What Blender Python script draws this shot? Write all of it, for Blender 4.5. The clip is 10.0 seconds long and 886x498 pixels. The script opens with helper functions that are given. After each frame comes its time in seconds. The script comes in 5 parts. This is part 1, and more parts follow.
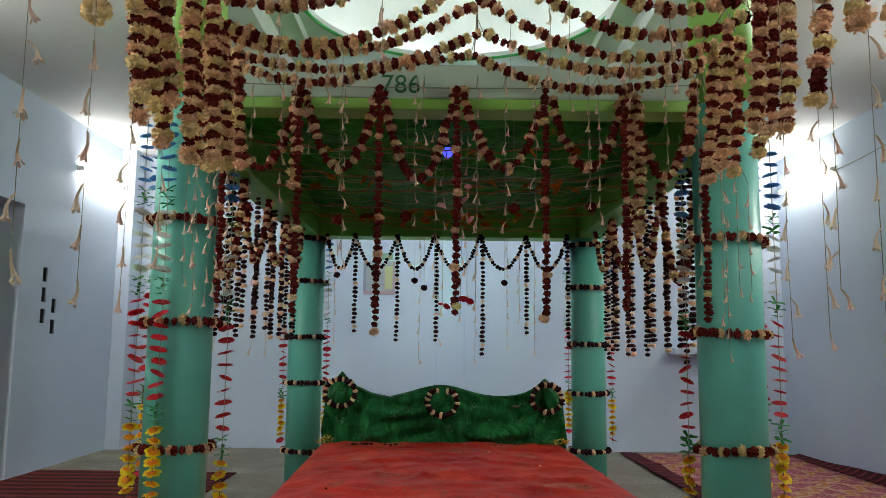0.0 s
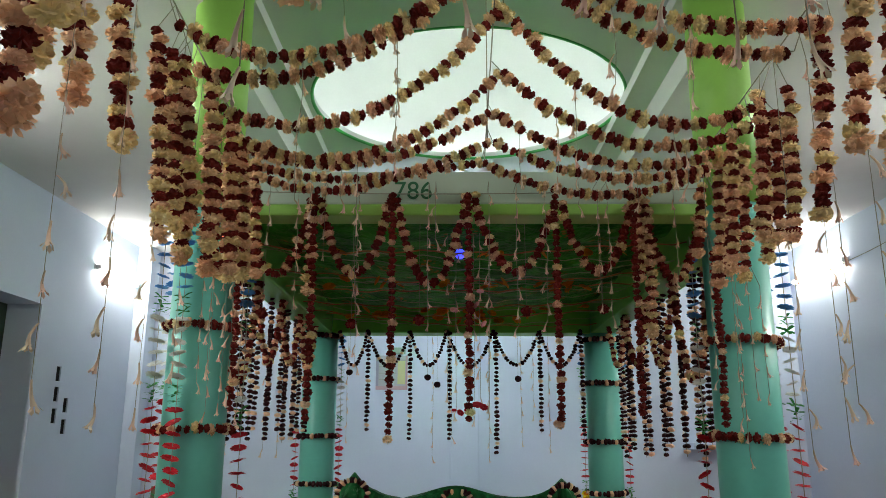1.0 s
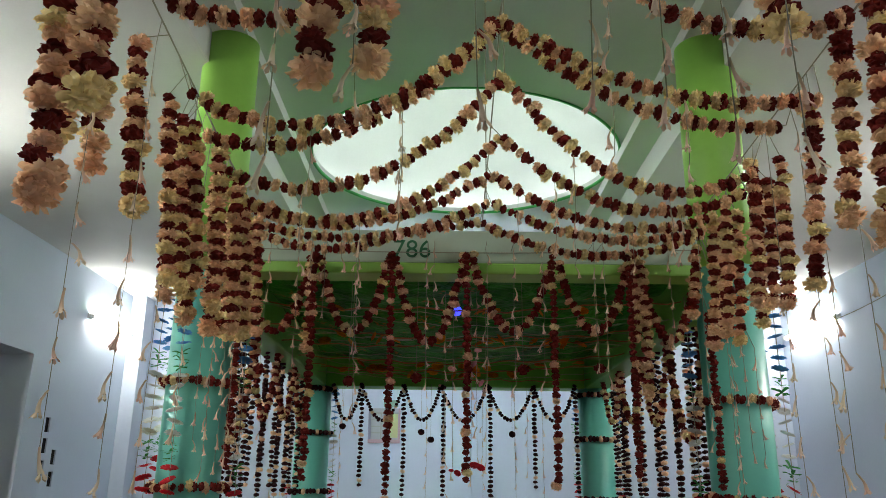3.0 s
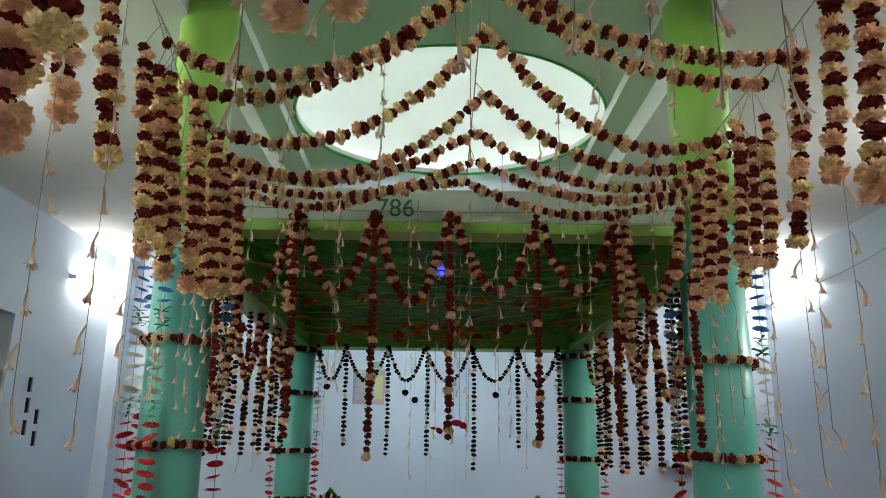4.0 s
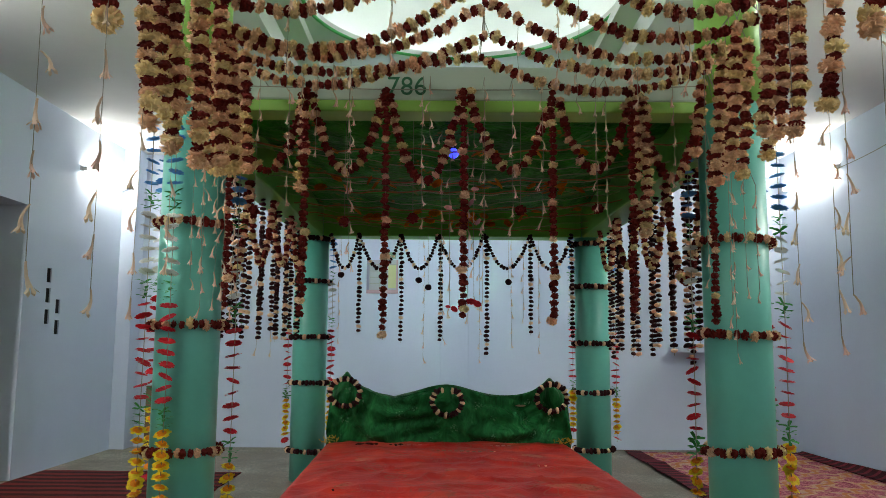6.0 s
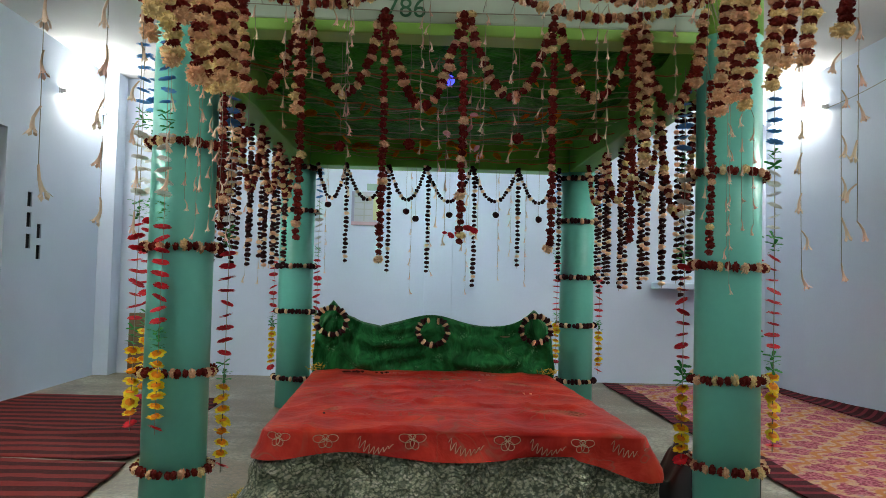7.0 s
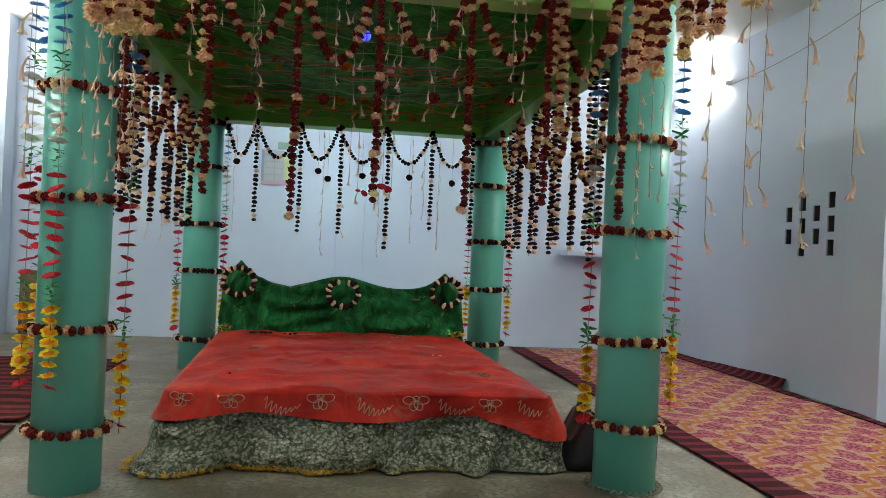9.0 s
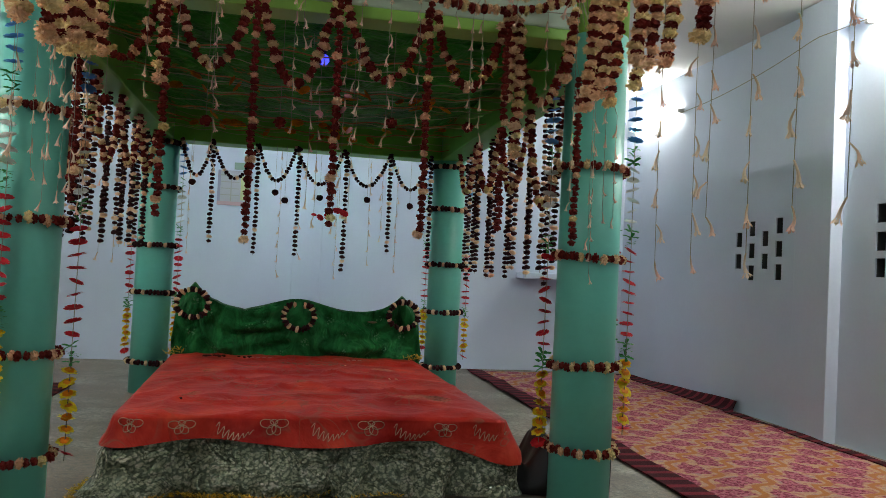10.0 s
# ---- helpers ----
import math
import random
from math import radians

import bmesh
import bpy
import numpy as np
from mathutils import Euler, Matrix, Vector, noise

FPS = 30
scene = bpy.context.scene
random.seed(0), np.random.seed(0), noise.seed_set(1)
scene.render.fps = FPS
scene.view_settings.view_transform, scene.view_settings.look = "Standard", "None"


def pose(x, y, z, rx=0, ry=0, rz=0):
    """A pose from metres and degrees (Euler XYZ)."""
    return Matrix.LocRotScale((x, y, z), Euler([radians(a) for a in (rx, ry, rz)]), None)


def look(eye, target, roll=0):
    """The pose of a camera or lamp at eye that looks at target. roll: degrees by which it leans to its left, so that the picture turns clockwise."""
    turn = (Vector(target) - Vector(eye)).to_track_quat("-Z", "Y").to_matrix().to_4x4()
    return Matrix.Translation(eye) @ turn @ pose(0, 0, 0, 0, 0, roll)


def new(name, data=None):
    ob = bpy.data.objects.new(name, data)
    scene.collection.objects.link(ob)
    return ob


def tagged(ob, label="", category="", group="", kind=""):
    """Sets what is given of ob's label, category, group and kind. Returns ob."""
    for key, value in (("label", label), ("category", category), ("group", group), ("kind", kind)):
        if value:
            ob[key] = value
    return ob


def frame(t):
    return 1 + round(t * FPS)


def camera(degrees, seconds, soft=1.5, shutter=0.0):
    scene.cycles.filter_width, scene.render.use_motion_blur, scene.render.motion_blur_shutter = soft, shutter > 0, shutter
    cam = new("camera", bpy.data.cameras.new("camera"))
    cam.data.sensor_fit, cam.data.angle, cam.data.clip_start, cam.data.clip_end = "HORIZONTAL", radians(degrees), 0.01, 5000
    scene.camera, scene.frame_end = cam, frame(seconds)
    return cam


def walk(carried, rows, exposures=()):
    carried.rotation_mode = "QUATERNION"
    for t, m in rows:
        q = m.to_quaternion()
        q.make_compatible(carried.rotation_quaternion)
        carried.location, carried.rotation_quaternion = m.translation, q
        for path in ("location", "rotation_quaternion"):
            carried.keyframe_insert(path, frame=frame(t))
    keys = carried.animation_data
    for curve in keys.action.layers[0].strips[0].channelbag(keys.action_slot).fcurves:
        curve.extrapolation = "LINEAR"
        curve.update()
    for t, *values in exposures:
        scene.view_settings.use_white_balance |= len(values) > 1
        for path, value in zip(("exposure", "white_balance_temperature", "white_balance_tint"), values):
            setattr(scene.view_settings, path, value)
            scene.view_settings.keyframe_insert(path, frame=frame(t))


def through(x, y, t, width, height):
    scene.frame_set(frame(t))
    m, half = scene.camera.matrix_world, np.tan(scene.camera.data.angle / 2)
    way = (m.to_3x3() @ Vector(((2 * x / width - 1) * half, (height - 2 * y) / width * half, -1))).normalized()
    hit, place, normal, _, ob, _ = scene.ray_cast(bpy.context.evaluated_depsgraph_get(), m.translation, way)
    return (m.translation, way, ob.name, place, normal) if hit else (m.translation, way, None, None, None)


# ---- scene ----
cam = camera(59.2, 10.0, soft=0.55)
PATH = [
    (0, (-0.058, -3.494, 1.11), (-0.054, -1.51, 1.36), 0.6),
    (0.5, (-0.067, -3.525, 1.15), (-0.103, -1.562, 1.532), 0.2),
    (1, (-0.061, -3.531, 1.179), (-0.089, -1.587, 1.648), 0.2),
    (1.5, (-0.074, -3.556, 1.194), (-0.087, -1.625, 1.714), 0.1),
    (2, (-0.084, -3.577, 1.21), (-0.101, -1.662, 1.786), 0.3),
    (2.2, (-0.086, -3.582, 1.214), (-0.102, -1.673, 1.812), 0.3),
    (3.5, (-0.09, -3.575, 1.211), (-0.088, -1.655, 1.769), 1.0),
    (4, (-0.076, -3.552, 1.197), (-0.048, -1.616, 1.698), 0.7),
    (4.5, (-0.069, -3.533, 1.184), (-0.03, -1.583, 1.625), 0.4),
    (5, (-0.066, -3.519, 1.172), (-0.032, -1.558, 1.56), 0.1),
    (5.5, (-0.066, -3.504, 1.158), (-0.044, -1.531, 1.486), 0.1),
    (6, (-0.085, -3.495, 1.135), (-0.083, -1.51, 1.376), 0.4),
    (6.2, (-0.1, -3.488, 1.135), (-0.1, -1.497, 1.334), 0.6),
    (7.3, (-0.195, -3.486, 1.075), (-0.12, -1.489, 1.132), 1.6),
    (7.5, (-0.214, -3.48, 1.074), (-0.14, -1.482, 1.117), 1.7),
    (8, (-0.218, -3.488, 1.056), (-0.095, -1.492, 1.057), 1.8),
    (8.5, (-0.181, -3.457, 1.055), (0.018, -1.467, 1.034), 2.2),
    (9, (-0.166, -3.459, 1.063), (0.124, -1.48, 1.065), 2.6),
    (9.5, (-0.163, -3.462, 1.074), (0.193, -1.494, 1.11), 2.9),
    (10, (-0.157, -3.472, 1.08), (0.234, -1.512, 1.14), 2.9),
]
EXPOSURES = ((0, 0.08), (1, 0.18), (2, 0.16), (5, 0.10), (6, 0.16), (7.5, 0.46), (8.5, 0.46), (9.2, 0.34), (10, 0.03))
walk(cam, [(t, look(eye, target, roll)) for t, eye, target, roll in PATH], exposures=EXPOSURES)

# ---- world and lamps ----
world = bpy.data.worlds.new("world")
scene.world = world
world.use_nodes = True
world.node_tree.nodes["Background"].inputs[0].default_value = (0.55, 0.62, 0.72, 1)
world.node_tree.nodes["Background"].inputs[1].default_value = 0.02
REAR_TUBE, SIDE_TUBE, WEST_TUBE, SOUTH_FILL = 70.0, 285.0, 335.0, 108.0


# ---- material helpers ----
def material(name):
    m = bpy.data.materials.new(name)
    m.use_nodes = True
    nt = m.node_tree
    return m, nt, nt.nodes["Principled BSDF"]


def node(nt, kind, **values):
    n = nt.nodes.new(kind)
    for key, value in values.items():
        n.inputs[key.replace("_", " ")].default_value = value
    return n


def coords(nt, scale=(1, 1, 1), rot=(0, 0, 0), use="Object"):
    tc, mp = nt.nodes.new("ShaderNodeTexCoord"), nt.nodes.new("ShaderNodeMapping")
    mp.inputs["Scale"].default_value, mp.inputs["Rotation"].default_value = scale, rot
    nt.links.new(tc.outputs[use], mp.inputs["Vector"])
    return mp.outputs["Vector"]


def ramp(nt, fac, *stops, constant=False):
    r = nt.nodes.new("ShaderNodeValToRGB")
    if constant:
        r.color_ramp.interpolation = "CONSTANT"
    while len(r.color_ramp.elements) < len(stops):
        r.color_ramp.elements.new(0.5)
    for e, (p, c) in zip(r.color_ramp.elements, stops):
        e.position, e.color = p, (*c, 1) if len(c) == 3 else c
    nt.links.new(fac, r.inputs[0])
    return r.outputs[0]


def noise_tex(nt, vec, scale, detail=4, rough=0.55):
    n = node(nt, "ShaderNodeTexNoise", Scale=scale, Detail=detail, Roughness=rough)
    nt.links.new(vec, n.inputs["Vector"])
    return n.outputs["Fac"]


def mix(nt, fac, a, b, mode="MIX"):
    n = nt.nodes.new("ShaderNodeMix")
    n.data_type, n.blend_type = "RGBA", mode
    for socket, v in ((n.inputs[0], fac), (n.inputs[6], a), (n.inputs[7], b)):
        if isinstance(v, (int, float)):
            socket.default_value = v
        elif isinstance(v, tuple):
            socket.default_value = (*v, 1)
        else:
            nt.links.new(v, socket)
    return n.outputs[2]


def bump(nt, bsdf, height, strength=0.3, distance=0.01):
    b = node(nt, "ShaderNodeBump", Strength=strength, Distance=distance)
    nt.links.new(height, b.inputs["Height"])
    nt.links.new(b.outputs[0], bsdf.inputs["Normal"])


def painted(name, colour, rough=0.6, stain=(0.75, 0.75, 0.75), grain=60, amount=0.35, relief=0.15, big=1.3):
    """Wall or pillar paint: broad uneven stains and a fine roller grain."""
    m, nt, b = material(name)
    v = coords(nt)
    broad = ramp(nt, noise_tex(nt, v, big, 5, 0.6), (0.35, (0, 0, 0)), (0.75, (1, 1, 1)))
    fine = noise_tex(nt, v, grain, 3)
    c = mix(nt, broad, colour, tuple(x * y for x, y in zip(colour, stain)))
    c2 = mix(nt, amount * 0.4, c, ramp(nt, fine, (0.3, tuple(x * 0.8 for x in colour)), (0.7, colour)))
    nt.links.new(c2, b.inputs["Base Color"])
    b.inputs["Roughness"].default_value = rough
    bump(nt, b, fine, relief, 0.004)
    return m


def varied(name, a, c, rough=0.7, grain=300.0, sheen=0.0, through=0.0):
    """Petals and leaves: each piece takes its own shade between two colours."""
    m, nt, b = material(name)
    info = nt.nodes.new("ShaderNodeObjectInfo")
    col = mix(nt, info.outputs["Random"], a, c)
    v = coords(nt)
    n = noise_tex(nt, v, 2.2, 4)
    col = mix(nt, ramp(nt, n, (0.35, (0, 0, 0)), (0.7, (1, 1, 1))), col, tuple(x * 0.82 for x in c))
    geo = nt.nodes.new("ShaderNodeNewGeometry")
    col = mix(nt, 1.0, col, ramp(nt, geo.outputs["Random Per Island"], (0.0, (0.82, 0.74, 0.64)), (0.6, (1, 1, 1))), "MULTIPLY")
    nt.links.new(col, b.inputs["Base Color"])
    b.inputs["Roughness"].default_value = rough
    b.inputs["Specular IOR Level"].default_value = 0.15
    if through:
        t = nt.nodes.new("ShaderNodeBsdfTranslucent")
        nt.links.new(col, t.inputs[0])
        ms = nt.nodes.new("ShaderNodeMixShader")
        ms.inputs[0].default_value = through
        nt.links.new(b.outputs[0], ms.inputs[1])
        nt.links.new(t.outputs[0], ms.inputs[2])
        nt.links.new(ms.outputs[0], nt.nodes["Material Output"].inputs["Surface"])
    return m


WALL = painted("wall_paint", (0.61, 0.685, 0.81), 0.62, (0.9, 0.91, 0.93), 45, 0.3, 0.12, 0.9)
CEIL = painted("ceiling_paint", (0.62, 0.63, 0.62), 0.7, (0.88, 0.88, 0.88))
DOME = painted("dome_whitewash", (0.85, 0.87, 0.86), 0.7, (0.92, 0.93, 0.93))
TEAL = painted("teal_pillar_paint", (0.145, 0.54, 0.435), 0.38, (0.85, 0.92, 0.92), 30, 0.5, 0.1, 2.2)
LIME = painted("lime_paint", (0.30, 0.60, 0.10), 0.45, (0.85, 0.9, 0.8), 30, 0.5, 0.1, 2.0)
MINT = painted("mint_fascia_paint", (0.46, 0.60, 0.48), 0.55, (0.95, 0.8, 0.8), 20, 0.6, 0.2, 5)
GREEN = painted("green_beam_paint", (0.14, 0.52, 0.055), 0.4, (0.6, 0.75, 0.6), 25, 0.5, 0.15, 2)
RIM = painted("green_rim_paint", (0.06, 0.42, 0.10), 0.5)
GREYW = painted("weathered_grey_wood", (0.40, 0.41, 0.38), 0.7)
BROWN = painted("brown_board", (0.20, 0.13, 0.07), 0.6)
PINKF = painted("pink_frame_paint", (0.55, 0.36, 0.40), 0.5)
PALE = painted("pale_card", (0.46, 0.47, 0.52), 0.5)
YPANEL = painted("faded_yellow_card", (0.58, 0.60, 0.30), 0.5)
SAGE = painted("sage_green_card", (0.28, 0.42, 0.33), 0.5)
LILAC = painted("lilac_grey_frame", (0.34, 0.34, 0.46), 0.5)
DGREEN = painted("dark_green_door_paint", (0.03, 0.06, 0.045), 0.5)
LETTER = painted("green_sign_paint", (0.02, 0.15, 0.06), 0.6)
DARKGREY = painted("dark_grey_lining", (0.06, 0.065, 0.075), 0.8)
DARK = painted("dark_backing", (0.07, 0.075, 0.09), 0.8)
BLACK = painted("black_plastic", (0.012, 0.012, 0.013), 0.4)
FIXT = painted("white_fitting", (0.8, 0.8, 0.8), 0.4)

CREAM = varied("cream_petal", (0.98, 0.79, 0.51), (0.98, 0.65, 0.43), 0.8, through=0.4)
YCREAM = varied("yellow_cream_petal", (0.97, 0.85, 0.43), (0.96, 0.78, 0.46), 0.8, through=0.4)
MAROON = varied("maroon_petal", (0.28, 0.028, 0.022), (0.15, 0.016, 0.013), 0.8)
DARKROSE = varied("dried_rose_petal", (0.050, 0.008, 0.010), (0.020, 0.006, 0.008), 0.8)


def tuberose_petal():
    """Olive brown at the neck, pink cream towards the mouth."""
    m, nt, b = material("tuberose_petal")
    sep = nt.nodes.new("ShaderNodeSeparateXYZ")
    nt.links.new(coords(nt, (1, 1, -1)), sep.inputs[0])
    info = nt.nodes.new("ShaderNodeObjectInfo")
    mouth = mix(nt, info.outputs["Random"], (0.82, 0.50, 0.40), (0.76, 0.64, 0.46))
    neck = mix(nt, info.outputs["Random"], (0.36, 0.28, 0.16), (0.60, 0.44, 0.32))
    c = mix(nt, ramp(nt, sep.outputs[2], (0.05, (0, 0, 0)), (0.75, (1, 1, 1))), neck, mouth)
    nt.links.new(c, b.inputs["Base Color"])
    b.inputs["Roughness"].default_value = 0.6
    b.inputs["Specular IOR Level"].default_value = 0.2
    return m


BUD = tuberose_petal()
THREAD = painted("thread", (0.30, 0.29, 0.22), 0.8)
FBLUE = varied("blue_fabric_petal", (0.05, 0.24, 0.66), (0.16, 0.42, 0.80), 0.6, through=0.4)
FWHITE = varied("white_fabric_petal", (0.80, 0.84, 0.82), (0.85, 0.86, 0.84), 0.6, through=0.4)
FRED = varied("red_fabric_petal", (0.80, 0.03, 0.04), (0.70, 0.025, 0.05), 0.6, through=0.4)
FYELL = varied("yellow_fabric_petal", (0.98, 0.74, 0.02), (0.98, 0.84, 0.05), 0.6, through=0.5)
FORAN = varied("orange_fabric_petal", (0.90, 0.26, 0.01), (0.88, 0.36, 0.02), 0.6, through=0.35)
FLEAF = varied("green_fabric_leaf", (0.02, 0.20, 0.04), (0.04, 0.27, 0.06), 0.55, through=0.2)
PINKP = varied("pink_paper_petal", (0.62, 0.22, 0.26), (0.70, 0.35, 0.38), 0.7)
GOLD, _nt, _b = material("gold_tinsel")
_b.inputs["Base Color"].default_value, _b.inputs["Metallic"].default_value, _b.inputs["Roughness"].default_value = (0.88, 0.58, 0.06, 1), 0.7, 0.32
TARNISH, _nt, _b = material("tarnished_thread")
_b.inputs["Base Color"].default_value, _b.inputs["Roughness"].default_value = (0.46, 0.17, 0.11, 1), 0.6
SCRIPT = painted("pale_thread", (0.52, 0.25, 0.24), 0.6)
SCRIPTGREEN = painted("faded_green_thread", (0.22, 0.13, 0.06), 0.6)
SILVER, _nt, _b = material("silver_thread")
_b.inputs["Base Color"].default_value, _b.inputs["Metallic"].default_value, _b.inputs["Roughness"].default_value = (0.50, 0.38, 0.24, 1), 0.3, 0.4


def glowing(name, colour, strength):
    m, nt, b = material(name)
    b.inputs["Emission Color"].default_value, b.inputs["Emission Strength"].default_value = (*colour, 1), strength
    return m


# strengths: rear pair, east side, and the unseen fill added to the south
TUBES = [glowing("lit_tube_glass", (1.0, 0.985, 0.90), p) for p in (REAR_TUBE, SIDE_TUBE, SOUTH_FILL)]
# bluish glow for the fill tube added behind the rear beam
TUBES.append(glowing("lit_bluish_fill_glass", (0.74, 0.80, 1.0), 84.0))
TUBES.append(glowing("lit_rear_tube_glass", (1.0, 0.985, 0.90), 84.0))
TUBES.append(glowing("lit_west_tube_glass", (1.0, 0.985, 0.90), WEST_TUBE))
# glow of the added ring that brightens the dome from out of view
DOME_FILL, _nt, _b = material("dome_fill_glow")
_b.inputs["Emission Color"].default_value, _b.inputs["Emission Strength"].default_value = (0.93, 1.0, 0.95, 1), 9.0
BLUELED, _nt, _b = material("lit_blue_bulb")
_b.inputs["Emission Color"].default_value, _b.inputs["Emission Strength"].default_value = (0.02, 0.04, 1.0, 1), 2.2


def cement():
    m, nt, b = material("cement_floor")
    v = coords(nt)
    a = noise_tex(nt, v, 2.3, 8, 0.68)
    f = noise_tex(nt, v, 34, 6, 0.68)
    c = ramp(nt, a, (0.34, (0.075, 0.062, 0.040)), (0.5, (0.19, 0.172, 0.12)), (0.66, (0.36, 0.345, 0.255)))
    scuff = node(nt, "ShaderNodeTexVoronoi", Scale=9.0, Randomness=1.0)
    nt.links.new(v, scuff.inputs["Vector"])
    c = mix(nt, ramp(nt, scuff.outputs["Distance"], (0.06, (0.7, 0.7, 0.7)), (0.15, (0, 0, 0))), c, (0.40, 0.385, 0.31))
    damp = noise_tex(nt, v, 0.8, 3, 0.5)
    c = mix(nt, ramp(nt, damp, (0.50, (0, 0, 0)), (0.62, (0.7, 0.7, 0.7))), c, (0.16, 0.115, 0.07))
    c = mix(nt, ramp(nt, f, (0.40, (0.85, 0.85, 0.85)), (0.54, (0, 0, 0))), c, (0.095, 0.088, 0.066))
    grit = noise_tex(nt, v, 95, 4, 0.7)
    c = mix(nt, ramp(nt, grit, (0.58, (0, 0, 0)), (0.66, (0.7, 0.7, 0.7))), c, (0.42, 0.41, 0.34))
    nt.links.new(c, b.inputs["Base Color"])
    b.inputs["Roughness"].default_value = 0.5
    bump(nt, b, f, 0.25, 0.004)
    return m


def striped(name, period, dark, light, along=1, warp=0.02, share=0.5):
    """Woven rug: stripes of two colours with a rib across."""
    m, nt, b = material(name)
    v = coords(nt)
    sep = nt.nodes.new("ShaderNodeSeparateXYZ")
    nt.links.new(v, sep.inputs[0])
    n = noise_tex(nt, v, 3.0, 3)
    add = nt.nodes.new("ShaderNodeMath")
    add.operation = "MULTIPLY_ADD"
    nt.links.new(n, add.inputs[0])
    add.inputs[1].default_value = warp
    nt.links.new(sep.outputs[along], add.inputs[2])
    mod = nt.nodes.new("ShaderNodeMath")
    mod.operation = "PINGPONG"
    nt.links.new(add.outputs[0], mod.inputs[0])
    mod.inputs[1].default_value = period / 2
    nrm = nt.nodes.new("ShaderNodeMath")
    nrm.operation = "DIVIDE"
    nt.links.new(mod.outputs[0], nrm.inputs[0])
    nrm.inputs[1].default_value = period / 2
    c = ramp(nt, nrm.outputs[0], (share - 0.03, dark), (share + 0.03, light))
    f = noise_tex(nt, coords(nt, (30, 200, 30) if along == 1 else (200, 30, 30)), 3, 3)
    c = mix(nt, ramp(nt, f, (0.4, (0.5, 0.5, 0.5)), (0.65, (0, 0, 0))), c, tuple(x * 0.55 for x in light))
    nt.links.new(c, b.inputs["Base Color"])
    b.inputs["Roughness"].default_value = 0.9
    b.inputs["Specular IOR Level"].default_value = 0.1
    bump(nt, b, f, 0.5, 0.004)
    return m


def calc(nt, op, a, b=None, c=None):
    n = nt.nodes.new("ShaderNodeMath")
    n.operation = op
    for socket, v in zip(n.inputs, (a, b, c)):
        if isinstance(v, (int, float)):
            socket.default_value = v
        elif v is not None:
            nt.links.new(v, socket)
    return n.outputs[0]


def flowered_carpet():
    """Magenta roses on cream between wavy ochre bands that run aslant."""
    m, nt, b = material("flowered_carpet")
    v = coords(nt)
    w = noise_tex(nt, v, 9, 3)
    w2 = noise_tex(nt, coords(nt, (1, 1, 1), (0.4, 0.2, 0)), 17, 3)
    sep = nt.nodes.new("ShaderNodeSeparateXYZ")
    nt.links.new(coords(nt, (1, 1, 1), (0, 0, -0.85)), sep.inputs[0])
    along = calc(nt, "MULTIPLY_ADD", w, 0.05, sep.outputs[0])
    wig = calc(nt, "MULTIPLY", calc(nt, "SINE", calc(nt, "MULTIPLY", along, 2 * math.pi / 0.27)), 0.033)
    across = calc(nt, "ADD", calc(nt, "MULTIPLY_ADD", w2, 0.03, sep.outputs[1]), wig)
    band = calc(nt, "PINGPONG", across, 0.1325)
    stagger = calc(nt, "MULTIPLY", calc(nt, "FLOOR", calc(nt, "DIVIDE", across, 0.265)), 0.11)
    row = calc(nt, "PINGPONG", calc(nt, "ADD", along, stagger), 0.135)
    ex = calc(nt, "DIVIDE", calc(nt, "SUBTRACT", 0.1325, band), 0.098)
    ey = calc(nt, "DIVIDE", calc(nt, "SUBTRACT", 0.135, row), 0.125)
    r2 = calc(nt, "SQRT", calc(nt, "ADD", calc(nt, "MULTIPLY", ex, ex), calc(nt, "MULTIPLY", ey, ey)))
    ragged = calc(nt, "MULTIPLY_ADD", w2, 1.1, calc(nt, "SUBTRACT", r2, 0.55))
    pet = node(nt, "ShaderNodeTexVoronoi", Scale=42.0, Randomness=1.0)
    nt.links.new(v, pet.inputs["Vector"])
    rose = ramp(nt, pet.outputs["Distance"], (0.1, (0.26, 0.024, 0.072)), (0.40, (0.10, 0.006, 0.024)), (0.62, (0.38, 0.115, 0.16)))
    rose = mix(nt, ramp(nt, noise_tex(nt, coords(nt, (16, 34, 1), (0, 0, 0.3)), 1.6, 3, 0.6), (0.56, (0, 0, 0)), (0.63, (0.8, 0.8, 0.8))), rose, (0.42, 0.23, 0.18))
    cream = ramp(nt, w2, (0.38, (0.30, 0.09, 0.09)), (0.52, (0.46, 0.32, 0.17)), (0.68, (0.30, 0.21, 0.20)))
    c = mix(nt, ramp(nt, ragged, (0.88, (0, 0, 0)), (1.0, (1, 1, 1))), rose, cream)
    c = mix(nt, ramp(nt, band, (0.017, (1, 1, 1)), (0.023, (0, 0, 0))), c, (0.36, 0.15, 0.03))
    f = noise_tex(nt, v, 160, 3)
    c = mix(nt, ramp(nt, f, (0.4, (0.4, 0.4, 0.4)), (0.65, (0, 0, 0))), c, (0.22, 0.05, 0.07))
    nt.links.new(c, b.inputs["Base Color"])
    b.inputs["Roughness"].default_value = 0.9
    b.inputs["Specular IOR Level"].default_value = 0.1
    bump(nt, b, f, 0.5, 0.004)
    return m


